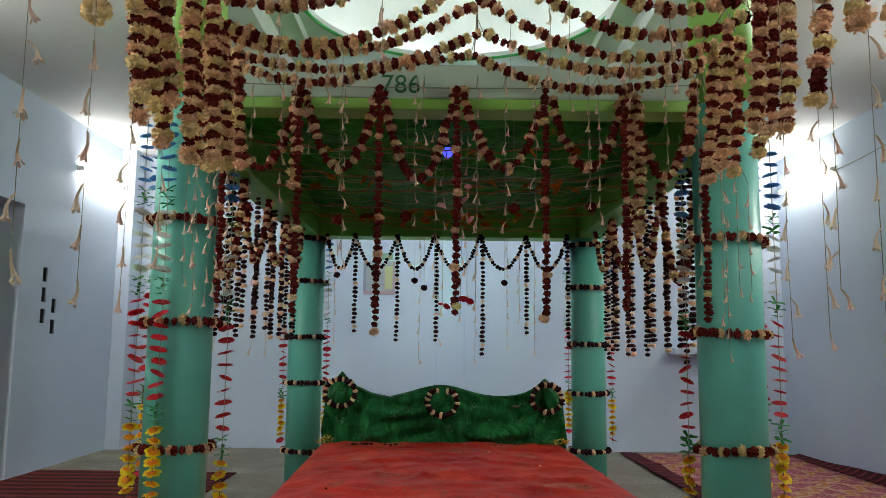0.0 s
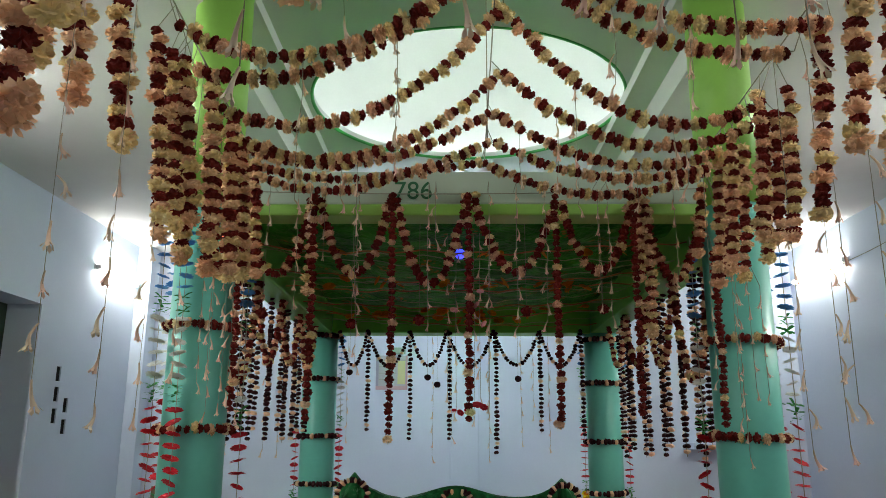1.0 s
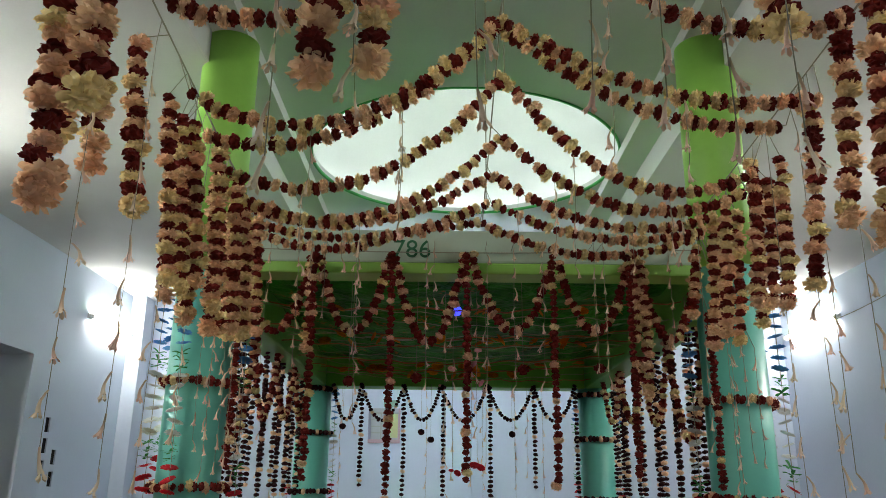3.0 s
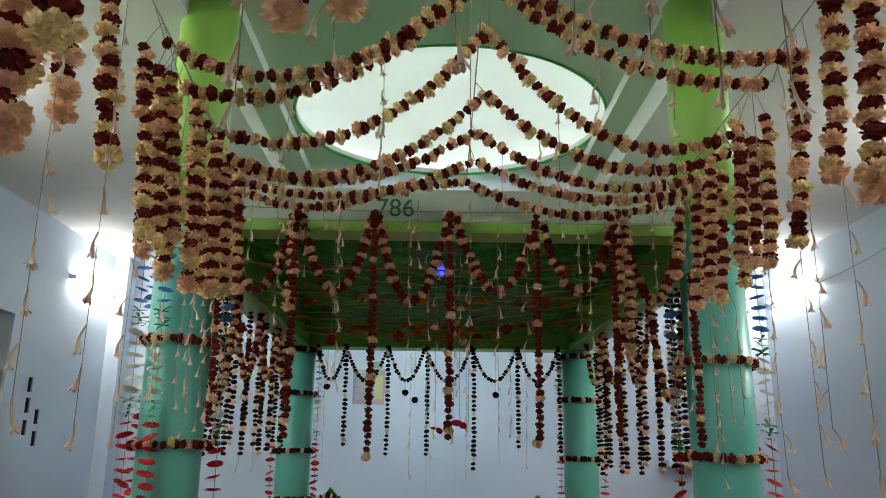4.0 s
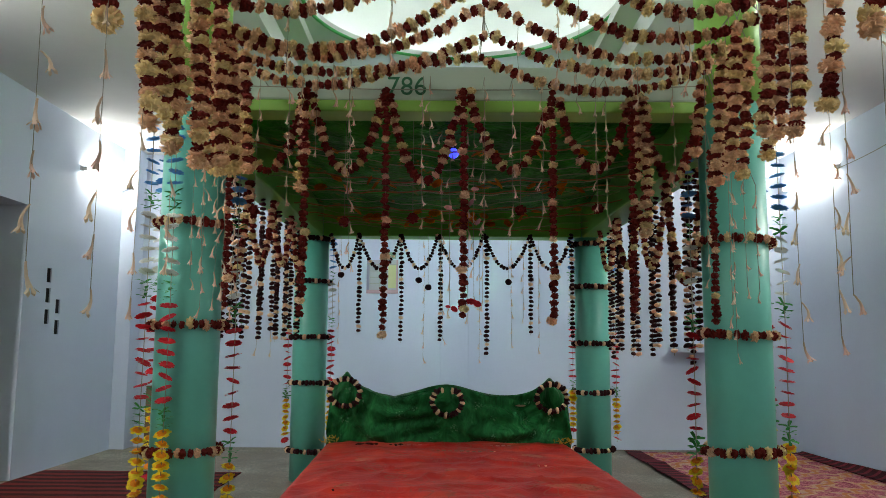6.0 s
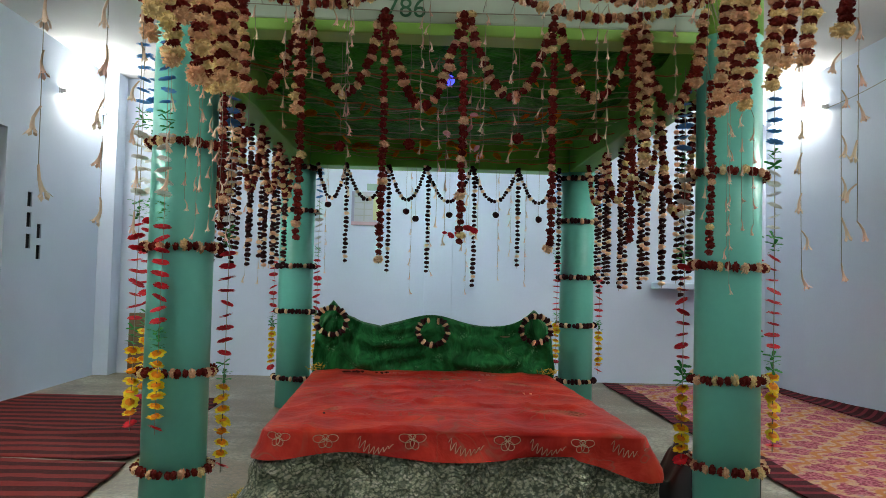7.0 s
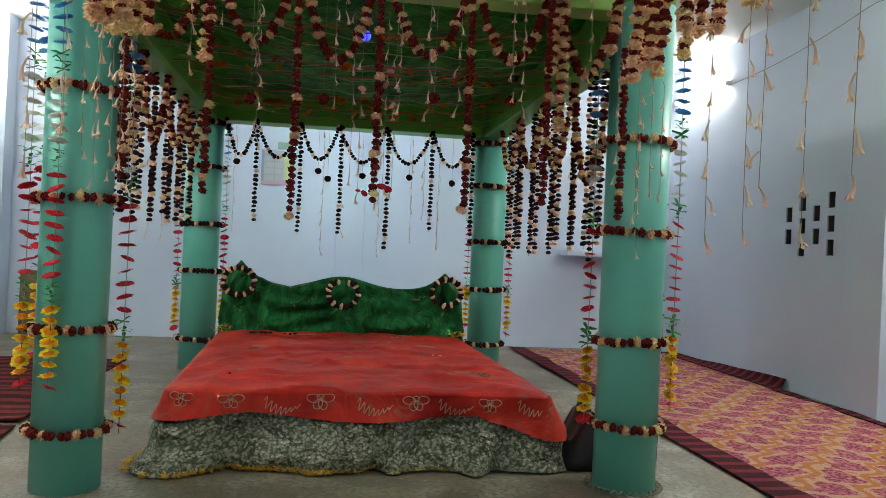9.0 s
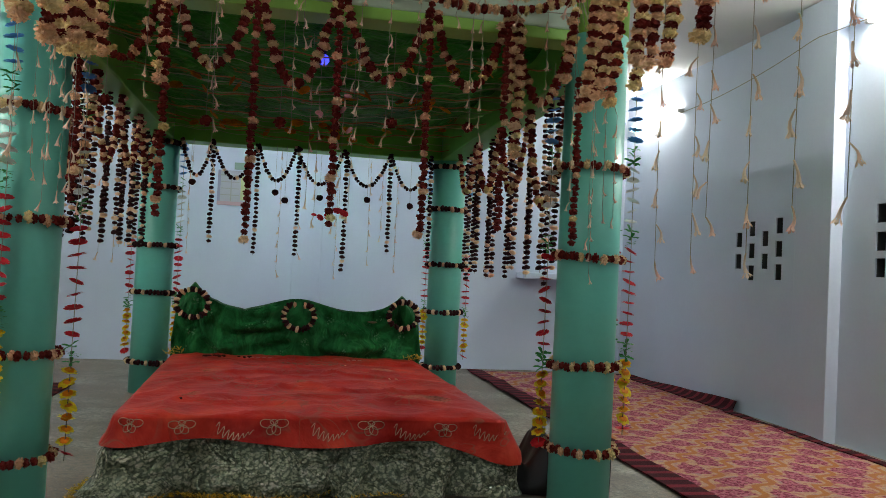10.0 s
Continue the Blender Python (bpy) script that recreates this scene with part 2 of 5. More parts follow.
def red_cloth():
    m, nt, b = material("red_chador_cloth")
    v = coords(nt)
    n = noise_tex(nt, v, 3.2, 5, 0.6)
    f = noise_tex(nt, v, 350, 2)
    c = ramp(nt, n, (0.34, (0.29, 0.010, 0.008)), (0.52, (0.45, 0.024, 0.014)), (0.66, (0.58, 0.060, 0.028)))
    vine = node(nt, "ShaderNodeTexNoise", Scale=5.0, Detail=1.0, Roughness=0.4, Distortion=1.4)
    nt.links.new(v, vine.inputs["Vector"])
    sc = noise_tex(nt, v, 2.1, 2)
    worn = mix(nt, 1.0, ramp(nt, vine.outputs["Fac"], (0.455, (0, 0, 0)), (0.485, (0.8, 0.8, 0.8)), (0.515, (0, 0, 0))), ramp(nt, sc, (0.42, (0, 0, 0)), (0.55, (1, 1, 1))), "MULTIPLY")
    c = mix(nt, worn, c, (0.26, 0.085, 0.05))
    nt.links.new(c, b.inputs["Base Color"])
    b.inputs["Roughness"].default_value = 0.48
    b.inputs["Specular IOR Level"].default_value = 0.12
    crease = node(nt, "ShaderNodeTexNoise", Scale=5.0, Detail=4.0, Roughness=0.6, Distortion=1.0)
    nt.links.new(v, crease.inputs["Vector"])
    bump(nt, b, crease.outputs["Fac"], 0.5, 0.03)
    return m


def brocade():
    """Silver-grey brocade with dark green curling leaves."""
    m, nt, b = material("silver_brocade")
    v = coords(nt, use="Object")
    w = noise_tex(nt, v, 18, 2)
    vec = nt.nodes.new("ShaderNodeVectorMath")
    vec.operation = "MULTIPLY_ADD"
    nt.links.new(w, vec.inputs[0])
    vec.inputs[1].default_value = (0.05, 0.05, 0.05)
    nt.links.new(v, vec.inputs[2])
    leaf = node(nt, "ShaderNodeTexVoronoi", Scale=1.0, Randomness=0.9)
    nt.links.new(vec.outputs[0], leaf.inputs["Vector"])
    size = nt.nodes.new("ShaderNodeVectorMath")
    size.operation = "MULTIPLY"
    size.inputs[1].default_value = (50, 50, 66)
    nt.links.new(vec.outputs[0], size.inputs[0])
    nt.links.new(size.outputs[0], leaf.inputs["Vector"])
    glint = node(nt, "ShaderNodeTexNoise", Scale=1.0, Detail=2.0, Roughness=0.5, Distortion=0.8)
    nt.links.new(coords(nt, (20, 24, 32)), glint.inputs["Vector"])
    nick = node(nt, "ShaderNodeTexNoise", Scale=1.0, Detail=2.0, Roughness=0.5)
    nt.links.new(coords(nt, (75, 75, 130)), nick.inputs["Vector"])
    tone = mix(nt, w, (0.23, 0.255, 0.165), (0.35, 0.36, 0.255))
    # pale patches put the weave's shiny highlights into the colour
    c = mix(nt, ramp(nt, glint.outputs["Fac"], (0.55, (0, 0, 0)), (0.63, (0.7, 0.7, 0.7))), tone, (0.50, 0.47, 0.38))
    c = mix(nt, ramp(nt, leaf.outputs["Distance"], (0.40, (0, 0, 0)), (0.64, (0.8, 0.8, 0.8))), c, (0.030, 0.055, 0.030))
    c = mix(nt, ramp(nt, nick.outputs["Fac"], (0.56, (0, 0, 0)), (0.62, (0.7, 0.7, 0.7))), c, (0.045, 0.065, 0.040))
    nt.links.new(c, b.inputs["Base Color"])
    b.inputs["Metallic"].default_value = 0.35
    b.inputs["Roughness"].default_value = 0.36
    crease = node(nt, "ShaderNodeTexNoise", Scale=9.0, Detail=3.0, Roughness=0.55, Distortion=0.8)
    nt.links.new(v, crease.inputs["Vector"])
    bump(nt, b, crease.outputs["Fac"], 1.0, 0.07)
    return m


def green_cloth(name, base, light, accent=None, scale=4.0, rough=0.5):
    m, nt, b = material(name)
    v = coords(nt)
    # streaks of base and light colour paint in fold shading and doubled gauze
    gauze = node(nt, "ShaderNodeTexNoise", Scale=scale * 1.2, Detail=5.0, Roughness=0.62, Distortion=1.6)
    nt.links.new(coords(nt, (1.0, 1.0, 0.45), (0, 0.6, 0)), gauze.inputs["Vector"])
    c = ramp(nt, gauze.outputs["Fac"], (0.36, base), (0.52, tuple((p + q) / 2 for p, q in zip(base, light))), (0.66, light))
    vo = node(nt, "ShaderNodeTexVoronoi", Scale=scale * 1.5)
    nt.links.new(v, vo.inputs["Vector"])
    fl = node(nt, "ShaderNodeTexVoronoi", Scale=scale * 11)
    nt.links.new(v, fl.inputs["Vector"])
    spot = mix(nt, 1.0, ramp(nt, vo.outputs["Distance"], (0.22, (0.7, 0.7, 0.7)), (0.32, (0, 0, 0))), ramp(nt, fl.outputs["Distance"], (0.3, (1, 1, 1)), (0.45, (0, 0, 0))), "MULTIPLY")
    c = mix(nt, spot, c, accent or tuple(x * 2.2 for x in light))
    nt.links.new(c, b.inputs["Base Color"])
    b.inputs["Roughness"].default_value = rough
    b.inputs["Specular IOR Level"].default_value = 0.05
    crease = node(nt, "ShaderNodeTexNoise", Scale=6.0, Detail=3.0, Roughness=0.6, Distortion=1.2)
    nt.links.new(coords(nt, (1.0, 1.0, 0.55), (0, 0.7, 0)), crease.inputs["Vector"])
    bump(nt, b, crease.outputs["Fac"], 0.9, 0.06)
    return m


FLOOR = cement()
DARI = striped("maroon_black_dari", 0.165, (0.016, 0.008, 0.009), (0.155, 0.024, 0.022), warp=0.07, share=0.52)
BORDER = striped("maroon_black_border", 0.14, (0.014, 0.007, 0.009), (0.16, 0.02, 0.03), share=0.62)
CARPET = flowered_carpet()
REDCLOTH = red_cloth()
BROCADE = brocade()
HEADCLOTH = green_cloth("green_gauze_cloth", (0.005, 0.055, 0.014), (0.024, 0.20, 0.055), (0.12, 0.30, 0.15), 5.0, 0.42)
CANOPYCLOTH = green_cloth("green_canopy_cloth", (0.013, 0.14, 0.013), (0.055, 0.38, 0.042), (0.50, 0.15, 0.02), 3.0)


# ---- mesh helpers ----
def mesh_of(name, bm, mat, smooth=True):
    me = bpy.data.meshes.new(name)
    bmesh.ops.recalc_face_normals(bm, faces=bm.faces)
    bm.to_mesh(me)
    bm.free()
    me.materials.append(mat)
    if smooth:
        for p in me.polygons:
            p.use_smooth = True
    return me


def part(name, bm, mat, parent=None, label="", smooth=True):
    ob = new(name, mesh_of(name, bm, mat, smooth))
    if parent is not None:
        ob.parent = parent
        ob.matrix_parent_inverse = parent.matrix_basis.inverted()
    if label:
        ob["label"] = label
    return ob


def empty(name, at, label, category, group="", kind=""):
    ob = new(name)
    ob.location = at
    ob.empty_display_size = 0.05
    return tagged(ob, label, category, group, kind)


def box(bm, lo, hi, bevel=0.0):
    r = bmesh.ops.create_cube(bm, size=1)
    vs = r["verts"]
    size = [b - a for a, b in zip(lo, hi)]
    for v in vs:
        v.co = Vector([a + (c + 0.5) * s for a, c, s in zip(lo, v.co, size)])
    if bevel:
        es = list({e for v in vs for e in v.link_edges})
        bmesh.ops.bevel(bm, geom=es, offset=bevel, segments=2, affect="EDGES", profile=0.6)
    return bm


def cuboid(lo, hi, bevel=0.0):
    return box(bmesh.new(), lo, hi, bevel)


def loft(bm, rings, closed=True, caps=(False, False)):
    """Skins rings of equally many points."""
    vr = [[bm.verts.new(p) for p in ring] for ring in rings]
    n = len(vr[0])
    for a, b in zip(vr, vr[1:]):
        for i in range(n if closed else n - 1):
            j = (i + 1) % n
            bm.faces.new((a[i], a[j], b[j], b[i]))
    if caps[0]:
        bm.faces.new(vr[0][::-1])
    if caps[1]:
        bm.faces.new(vr[-1])
    return vr


def tube(bm, pts, r, sides=5):
    """A round cord along points; r may be a list."""
    pts = [Vector(p) for p in pts]
    rings = []
    for i, p in enumerate(pts):
        d = (pts[min(i + 1, len(pts) - 1)] - pts[max(i - 1, 0)]).normalized()
        side = d.cross(Vector((0.31, 0.94, 0.1))).normalized()
        up = d.cross(side)
        rr = r[i] if isinstance(r, (list, tuple)) else r
        rings.append([p + (side * math.cos(a) + up * math.sin(a)) * rr for a in (2 * math.pi * k / sides for k in range(sides))])
    loft(bm, rings, True, (True, True))
    return bm


def cylinder(bm, x, y, z0, z1, r, sides=48, bevel=0.0):
    levels = [(z0, r - bevel), (z0 + bevel, r), (z1 - bevel, r), (z1, r - bevel)] if bevel else [(z0, r), (z1, r)]
    loft(bm, [[(x + rr * math.cos(2 * math.pi * k / sides), y + rr * math.sin(2 * math.pi * k / sides), z) for k in range(sides)] for z, rr in levels], True, (True, True))
    return bm


def catenary(a, b, sag, n=24):
    a, b = Vector(a), Vector(b)
    return [a.lerp(b, u) - Vector((0, 0, 4 * sag * u * (1 - u))) for u in (i / n for i in range(n + 1))]


def steps(pts, pitch):
    """Places and directions every pitch metres along a line of points."""
    out, carry = [], pitch * 0.5
    for a, b in zip(pts, pts[1:]):
        a, b = Vector(a), Vector(b)
        d = (b - a).length
        while carry <= d and d > 0:
            out.append((a.lerp(b, carry / d), (b - a).normalized()))
            carry += pitch
        carry -= d
    return out


# ---- flower heads, each 1 in radius, axis z ----
def petal(bm, angle, tilt, r0, r1, width, z, curl=0.15):
    """A bent petal of two quads from r0 to r1."""
    ca, sa = math.cos(angle), math.sin(angle)
    rows = []
    for u, w in ((0.0, 0.5), (0.62, 1.0), (1.0, 0.8)):
        r = r0 + (r1 - r0) * u
        h = z + (r1 - r0) * u * math.tan(tilt) - curl * u * u
        for s in (-1, 1):
            px, py = r, s * width * w * 0.5
            rows.append(bm.verts.new((px * ca - py * sa, px * sa + py * ca, h + random.uniform(-0.04, 0.04))))
    for i in (0, 2):
        bm.faces.new((rows[i], rows[i + 1], rows[i + 3], rows[i + 2]))


def ruffle(bm, d, r0, r1, width):
    """A petal that grows outwards along d and ends in a crimped edge."""
    side = d.cross(Vector((random.uniform(-1, 1), random.uniform(-1, 1), random.uniform(-1, 1)))).normalized()
    up = d.cross(side)
    bend = random.uniform(-0.22, 0.22)
    rows = []
    for u, w, crimp in ((0.0, 0.6, 0.0), (0.6, 1.0, 0.03), (1.0, 0.66, 0.06)):
        r = r0 + (r1 - r0) * u
        rows.append([bm.verts.new(d * (r + random.uniform(-crimp, crimp)) + side * (width * w * 0.5 * k) + up * (bend * u * u + random.uniform(-crimp, crimp))) for k in (-1, 0, 1)])
    for p, q in zip(rows, rows[1:]):
        for i in (0, 1):
            bm.faces.new((p[i], p[i + 1], q[i + 1], q[i]))


def whorl_dirs(n, squash=1.0):
    """Directions spread evenly over a ball, jittered."""
    for k in range(n):
        z = 1 - 2 * (k + 0.5) / n
        a = 2.39996 * k + random.uniform(-0.3, 0.3)
        r = math.sqrt(1 - z * z)
        yield Vector((r * math.cos(a), r * math.sin(a), z * squash + random.uniform(-0.15, 0.15))).normalized()


def cream_head(seed):
    """A fluffy lopsided blossom of many crimped petals."""
    random.seed(seed)
    bm = bmesh.new()
    heavy = random.uniform(0, 6.28)
    bmesh.ops.create_icosphere(bm, subdivisions=2, radius=0.62)
    for d in whorl_dirs(60, 0.9):
        lop = 1 + 0.16 * (d.x * math.cos(heavy) + d.y * math.sin(heavy))
        ruffle(bm, d, 0.45, lop * random.uniform(0.82, 0.98), random.uniform(0.36, 0.50))
    return bm


def rose_head(seed):
    """A crumpled round rose: a lumpy core with short broad petals."""
    random.seed(seed)
    bm = bmesh.new()
    bmesh.ops.create_icosphere(bm, subdivisions=2, radius=0.68)
    for v in bm.verts:
        v.co *= 1 + 0.3 * noise.noise(v.co * 2.6 + Vector((seed * 3.3, 0, 0))) + random.uniform(-0.07, 0.07)
    for d in whorl_dirs(36, 0.9):
        ruffle(bm, d, 0.42, random.uniform(0.78, 0.96), random.uniform(0.5, 0.7))
    return bm


def small_head(seed):
    """A small round flower head for the thin strands."""
    random.seed(seed)
    bm = bmesh.new()
    bmesh.ops.create_icosphere(bm, subdivisions=2, radius=0.95)
    for v in bm.verts:
        v.co *= 1 + 0.25 * noise.noise(v.co * 2.9 + Vector((seed * 1.7, 0, 0))) + random.uniform(-0.06, 0.06)
    return bm


def disc_flower(petals, droop, width=0.55):
    """A flat fabric flower, petals round a hole."""
    bm = bmesh.new()
    for layer in range(2):
        for k in range(petals):
            petal(bm, 2 * math.pi * (k + 0.5 * layer) / petals, droop + 0.12 * layer, 0.05, 1.0 - 0.12 * layer, width, 0.1 * layer, 0.16)
    return bm


def leaf_whorl():
    bm = bmesh.new()
    for k in range(3):
        petal(bm, 2 * math.pi * k / 3, 0.5, 0.05, 1.0, 0.42, 0, 0.25)
        petal(bm, 2 * math.pi * (k + 0.5) / 3, 0.2, 0.05, 0.8, 0.38, -0.1, 0.25)
    return bm


def trumpet(seed):
    """A tuberose floret hanging mouth down, 1 long: a slim bent tube that opens into six flared lobes."""
    random.seed(seed)
    bm = bmesh.new()
    bend = random.uniform(0.06, 0.24)
    turn = random.uniform(0, 6.28)
    rings = []
    for z, r in ((0.0, 0.04), (-0.12, 0.048), (-0.4, 0.06), (-0.6, 0.085), (-0.74, 0.115)):
        off = bend * math.sin(-z * math.pi)
        rings.append([(off * math.cos(turn) + r * math.cos(a), off * math.sin(turn) + r * math.sin(a), z) for a in (2 * math.pi * k / 12 for k in range(12))])
    mouth = loft(bm, rings, True, (True, False))[-1]
    ox, oy = bend * math.sin(0.74 * math.pi) * math.cos(turn), bend * math.sin(0.74 * math.pi) * math.sin(turn)
    for k in range(6):
        a, b = mouth[2 * k], mouth[(2 * k + 1) % 12]
        t = 2 * math.pi * (2 * k + 0.5) / 12 + random.uniform(-0.15, 0.15)
        ln, dz = random.uniform(0.06, 0.20), random.uniform(-0.28, -0.14)
        ca, sa = math.cos(t), math.sin(t)
        c, d, e = [bm.verts.new((ox + x * ca - y * sa, oy + x * sa + y * ca, z)) for x, y, z in ((0.11 + ln * 0.6, 0.085, -0.74 + dz * 0.6), (0.11 + ln * 0.6, -0.085, -0.74 + dz * 0.6), (0.11 + ln, 0, -0.74 + dz * 0.9))]
        bm.faces.new((a, b, c, d))
        bm.faces.new((d, c, e))
    return bm


HEADS = {
    "cream": [mesh_of("cream_flower", cream_head(s), CREAM, False) for s in (1, 2, 3)] + [mesh_of("cream_flower", cream_head(q), YCREAM, False) for q in (4, 17)],
    "maroon": [mesh_of("maroon_flower", rose_head(s), MAROON, False) for s in (5, 6, 7)],
    "s_cream": [mesh_of("small_cream_flower", small_head(s), CREAM, False) for s in (8, 9)],
    "s_dark": [mesh_of("small_dark_flower", small_head(s), DARKROSE, False) for s in (10, 11, 12)],
    "s_maroon": [mesh_of("small_maroon_flower", small_head(s), MAROON, False) for s in (13, 14)],
    "blue": [mesh_of("blue_flower", disc_flower(8, 0.35), FBLUE)],
    "white": [mesh_of("white_flower", disc_flower(8, 0.3), FWHITE)],
    "red": [mesh_of("red_flower", disc_flower(9, 0.3), FRED)],
    "yellow": [mesh_of("yellow_flower", disc_flower(6, 0.4, 0.62), FYELL)],
    "orange": [mesh_of("orange_flower", disc_flower(6, 0.1, 0.9), FORAN)],
    "leaf": [mesh_of("leaf", leaf_whorl(), FLEAF)],
    "floret": [mesh_of("floret", trumpet(s), BUD) for s in (20, 21, 22, 23)],
    "pink": [mesh_of("pink_flower", disc_flower(6, -0.2, 0.9), PINKP)],
}


def place(kind, at, axis, r, flat, parent, name="flower", spin=None):
    ob = bpy.data.objects.new(name, random.choice(HEADS[kind]))
    scene.collection.objects.link(ob)
    q = Vector(axis).to_track_quat("Z", "Y") @ Euler((random.uniform(-0.3, 0.3), random.uniform(-0.3, 0.3), random.uniform(0, 6.28) if spin is None else spin)).to_quaternion()
    ob.rotation_mode = "QUATERNION"
    ob.rotation_quaternion = q
    ob.scale = (r, r, r * flat)
    ob.location = Vector(at) - parent.location
    ob.parent = parent
    return ob


def string_part(pts, parent, r=0.0012, name="string"):
    bm = bmesh.new()
    tube(bm, pts, r, 4)
    return part(name, bm, THREAD, parent)


def garland(pts, pattern, pitch, r, label, group, flat=0.75, end=False, name="garland", vary=0.12, cord=0.0015, hooks=()):
    """Flower heads strung along a line; pattern is repeated kind by kind."""
    pts = [Vector(p) for p in pts]
    g = empty(name, pts[0], label, "garland", group)
    string_part(pts, g, cord)
    for h in hooks:
        string_part([min((pts[0], pts[-1]), key=lambda p: (p - Vector(h)).length), h], g, cord)
    k = random.randrange(len(pattern))
    for p, d in steps(pts, pitch):
        kind = pattern[k % len(pattern)]
        k += 1 if random.random() > 0.10 else 2
        rr = r * random.uniform(1 - 1.5 * vary, 1 + 1.5 * vary) * (0.90 if "maroon" in kind else 1.04)
        j = Vector((random.uniform(-1, 1), random.uniform(-1, 1), random.uniform(-0.5, 0.5))) * r * (0.34 if kind == "cream" else 0.2)
        if d.z < -0.7:
            d = -d
        place(kind, p + j, d, rr, flat, g)
    if end:
        place("cream", pts[-1] - Vector((0, 0, r * 0.4)), (0.1, -0.2, -1), r * 1.15, 0.8, g)
    return g


MIXED = ("cream", "maroon")
HANG = "cream and maroon flower garland hanging from a wire"
SWAG = "cream and maroon flower garland strung in a swag"


# ---- the room ----
XL, XR, YB, YF, ZC = -3.6, 3.75, 5.2, -5.6, 3.5


def wall(name, lo, hi, holes=(), axis=0, label="bluish white painted plaster wall", mat=WALL):
    """A wall slab with rectangular holes through it: (a0, a1, z0, z1) along the wall."""
    along = 1 - axis
    cuts_a = sorted({lo[along], hi[along], *[h[i] for h in holes for i in (0, 1)]})
    cuts_z = sorted({lo[2], hi[2], *[h[i] for h in holes for i in (2, 3)]})
    bm = bmesh.new()
    front, back = {}, {}
    for i, a in enumerate(cuts_a):
        for j, z in enumerate(cuts_z):
            p, q = [0, 0, z], [0, 0, z]
            p[axis], p[along], q[axis], q[along] = lo[axis], a, hi[axis], a
            front[i, j], back[i, j] = bm.verts.new(p), bm.verts.new(q)
    solid = set()
    for i in range(len(cuts_a) - 1):
        for j in range(len(cuts_z) - 1):
            ca, cz = (cuts_a[i] + cuts_a[i + 1]) / 2, (cuts_z[j] + cuts_z[j + 1]) / 2
            if not any(h[0] < ca < h[1] and h[2] < cz < h[3] for h in holes):
                solid.add((i, j))
    for i, j in solid:
        for d in (front, back):
            bm.faces.new((d[i, j], d[i + 1, j], d[i + 1, j + 1], d[i, j + 1]))
        for di, dj, e in ((-1, 0, ((i, j), (i, j + 1))), (1, 0, ((i + 1, j), (i + 1, j + 1))), (0, -1, ((i, j), (i + 1, j))), (0, 1, ((i, j + 1), (i + 1, j + 1)))):
            if (i + di, j + dj) not in solid:
                bm.faces.new((front[e[0]], front[e[1]], back[e[1]], back[e[0]]))
    return tagged(part(name, bm, mat, None, "", False), label, "wall", kind="structure")


tagged(part("floor", cuboid((XL - 0.3, YF - 0.3, -0.12), (XR + 0.3, YB + 0.3, 0)), FLOOR, None, "", False), "stained grey cement floor", "floor", kind="structure")
R_HOLES = [(y - 0.045, y + 0.045, z - 0.065, z + 0.065) for y, z in (
    (2.77, 1.50), (2.77, 1.31), (2.58, 1.59), (2.58, 1.40), (2.58, 1.21), (2.39, 1.50), (2.39, 1.31), (2.20, 1.60), (2.20, 1.41), (2.20, 1.22),
    (1.09, 1.63), (1.09, 1.44), (1.09, 1.26), (0.90, 1.54), (0.90, 1.35), (0.71, 1.63), (0.71, 1.44), (0.71, 1.26))]
L_HOLES = [(y - 0.04, y + 0.04, z - 0.065, z + 0.065) for y, z in ((3.47, 1.72), (3.47, 1.54), (3.47, 1.35), (3.66, 1.45), (3.66, 1.26))]
east = wall("wall_east", (XR, YF, 0), (XR + 0.23, YB, ZC), R_HOLES, 0)
west = wall("wall_west", (XL - 0.30, YF, 0), (XL, YB, ZC), L_HOLES + [(2.0, 3.05, 0.0, 2.28)], 0)
wall("wall_north", (XL - 0.23, YB, 0), (XR + 0.23, YB + 0.23, ZC), (), 1)
wall("wall_south", (XL - 0.23, YF - 0.23, 0), (XR + 0.23, YF, ZC), (), 1)
# dark grey sleeves added inside the vent holes to darken their sides
def lining(holes, x0, x1, parent):
    for a0, a1, z0, z1 in holes:
        bm = bmesh.new()
        g = 0.002
        loft(bm, [[(x, a0 + g, z0 + g), (x, a1 - g, z0 + g), (x, a1 - g, z1 - g), (x, a0 + g, z1 - g)] for x in (x0, x1)])
        part("vent_lining", bm, DARKGREY, parent, "", False)


lining(R_HOLES, XR + 0.012, XR + 0.22, east)
lining(L_HOLES, XL - 0.012, XL - 0.29, west)
# added slabs, painted dark to stand in for the dimness behind the openings
tagged(part("wall_outer_east", cuboid((XR + 0.5, YF, 0), (XR + 0.6, YB, 2.4)), DARK, None, "", False), "dark backing slab added behind the pierced vents", "wall", kind="structure")
tagged(part("wall_outer_west", cuboid((XL - 1.4, YF, 0), (XL - 1.3, YB, 2.6)), DARK, None, "", False), "dark backing slab added behind the doorway", "wall", kind="structure")
# door in the west wall
door = empty("door_1", (XL - 0.3, 2.5, 0), "dark green wooden door closed deep in a plastered opening", "door", kind="structure")
part("leaf", box(box(cuboid((XL - 0.34, 2.0, 0.0), (XL - 0.305, 3.05, 2.28)), (XL - 0.305, 2.15, 0.2), (XL - 0.29, 2.9, 0.95), 0.006), (XL - 0.305, 2.15, 1.1), (XL - 0.29, 2.9, 2.1), 0.006), DGREEN, door, "", False)

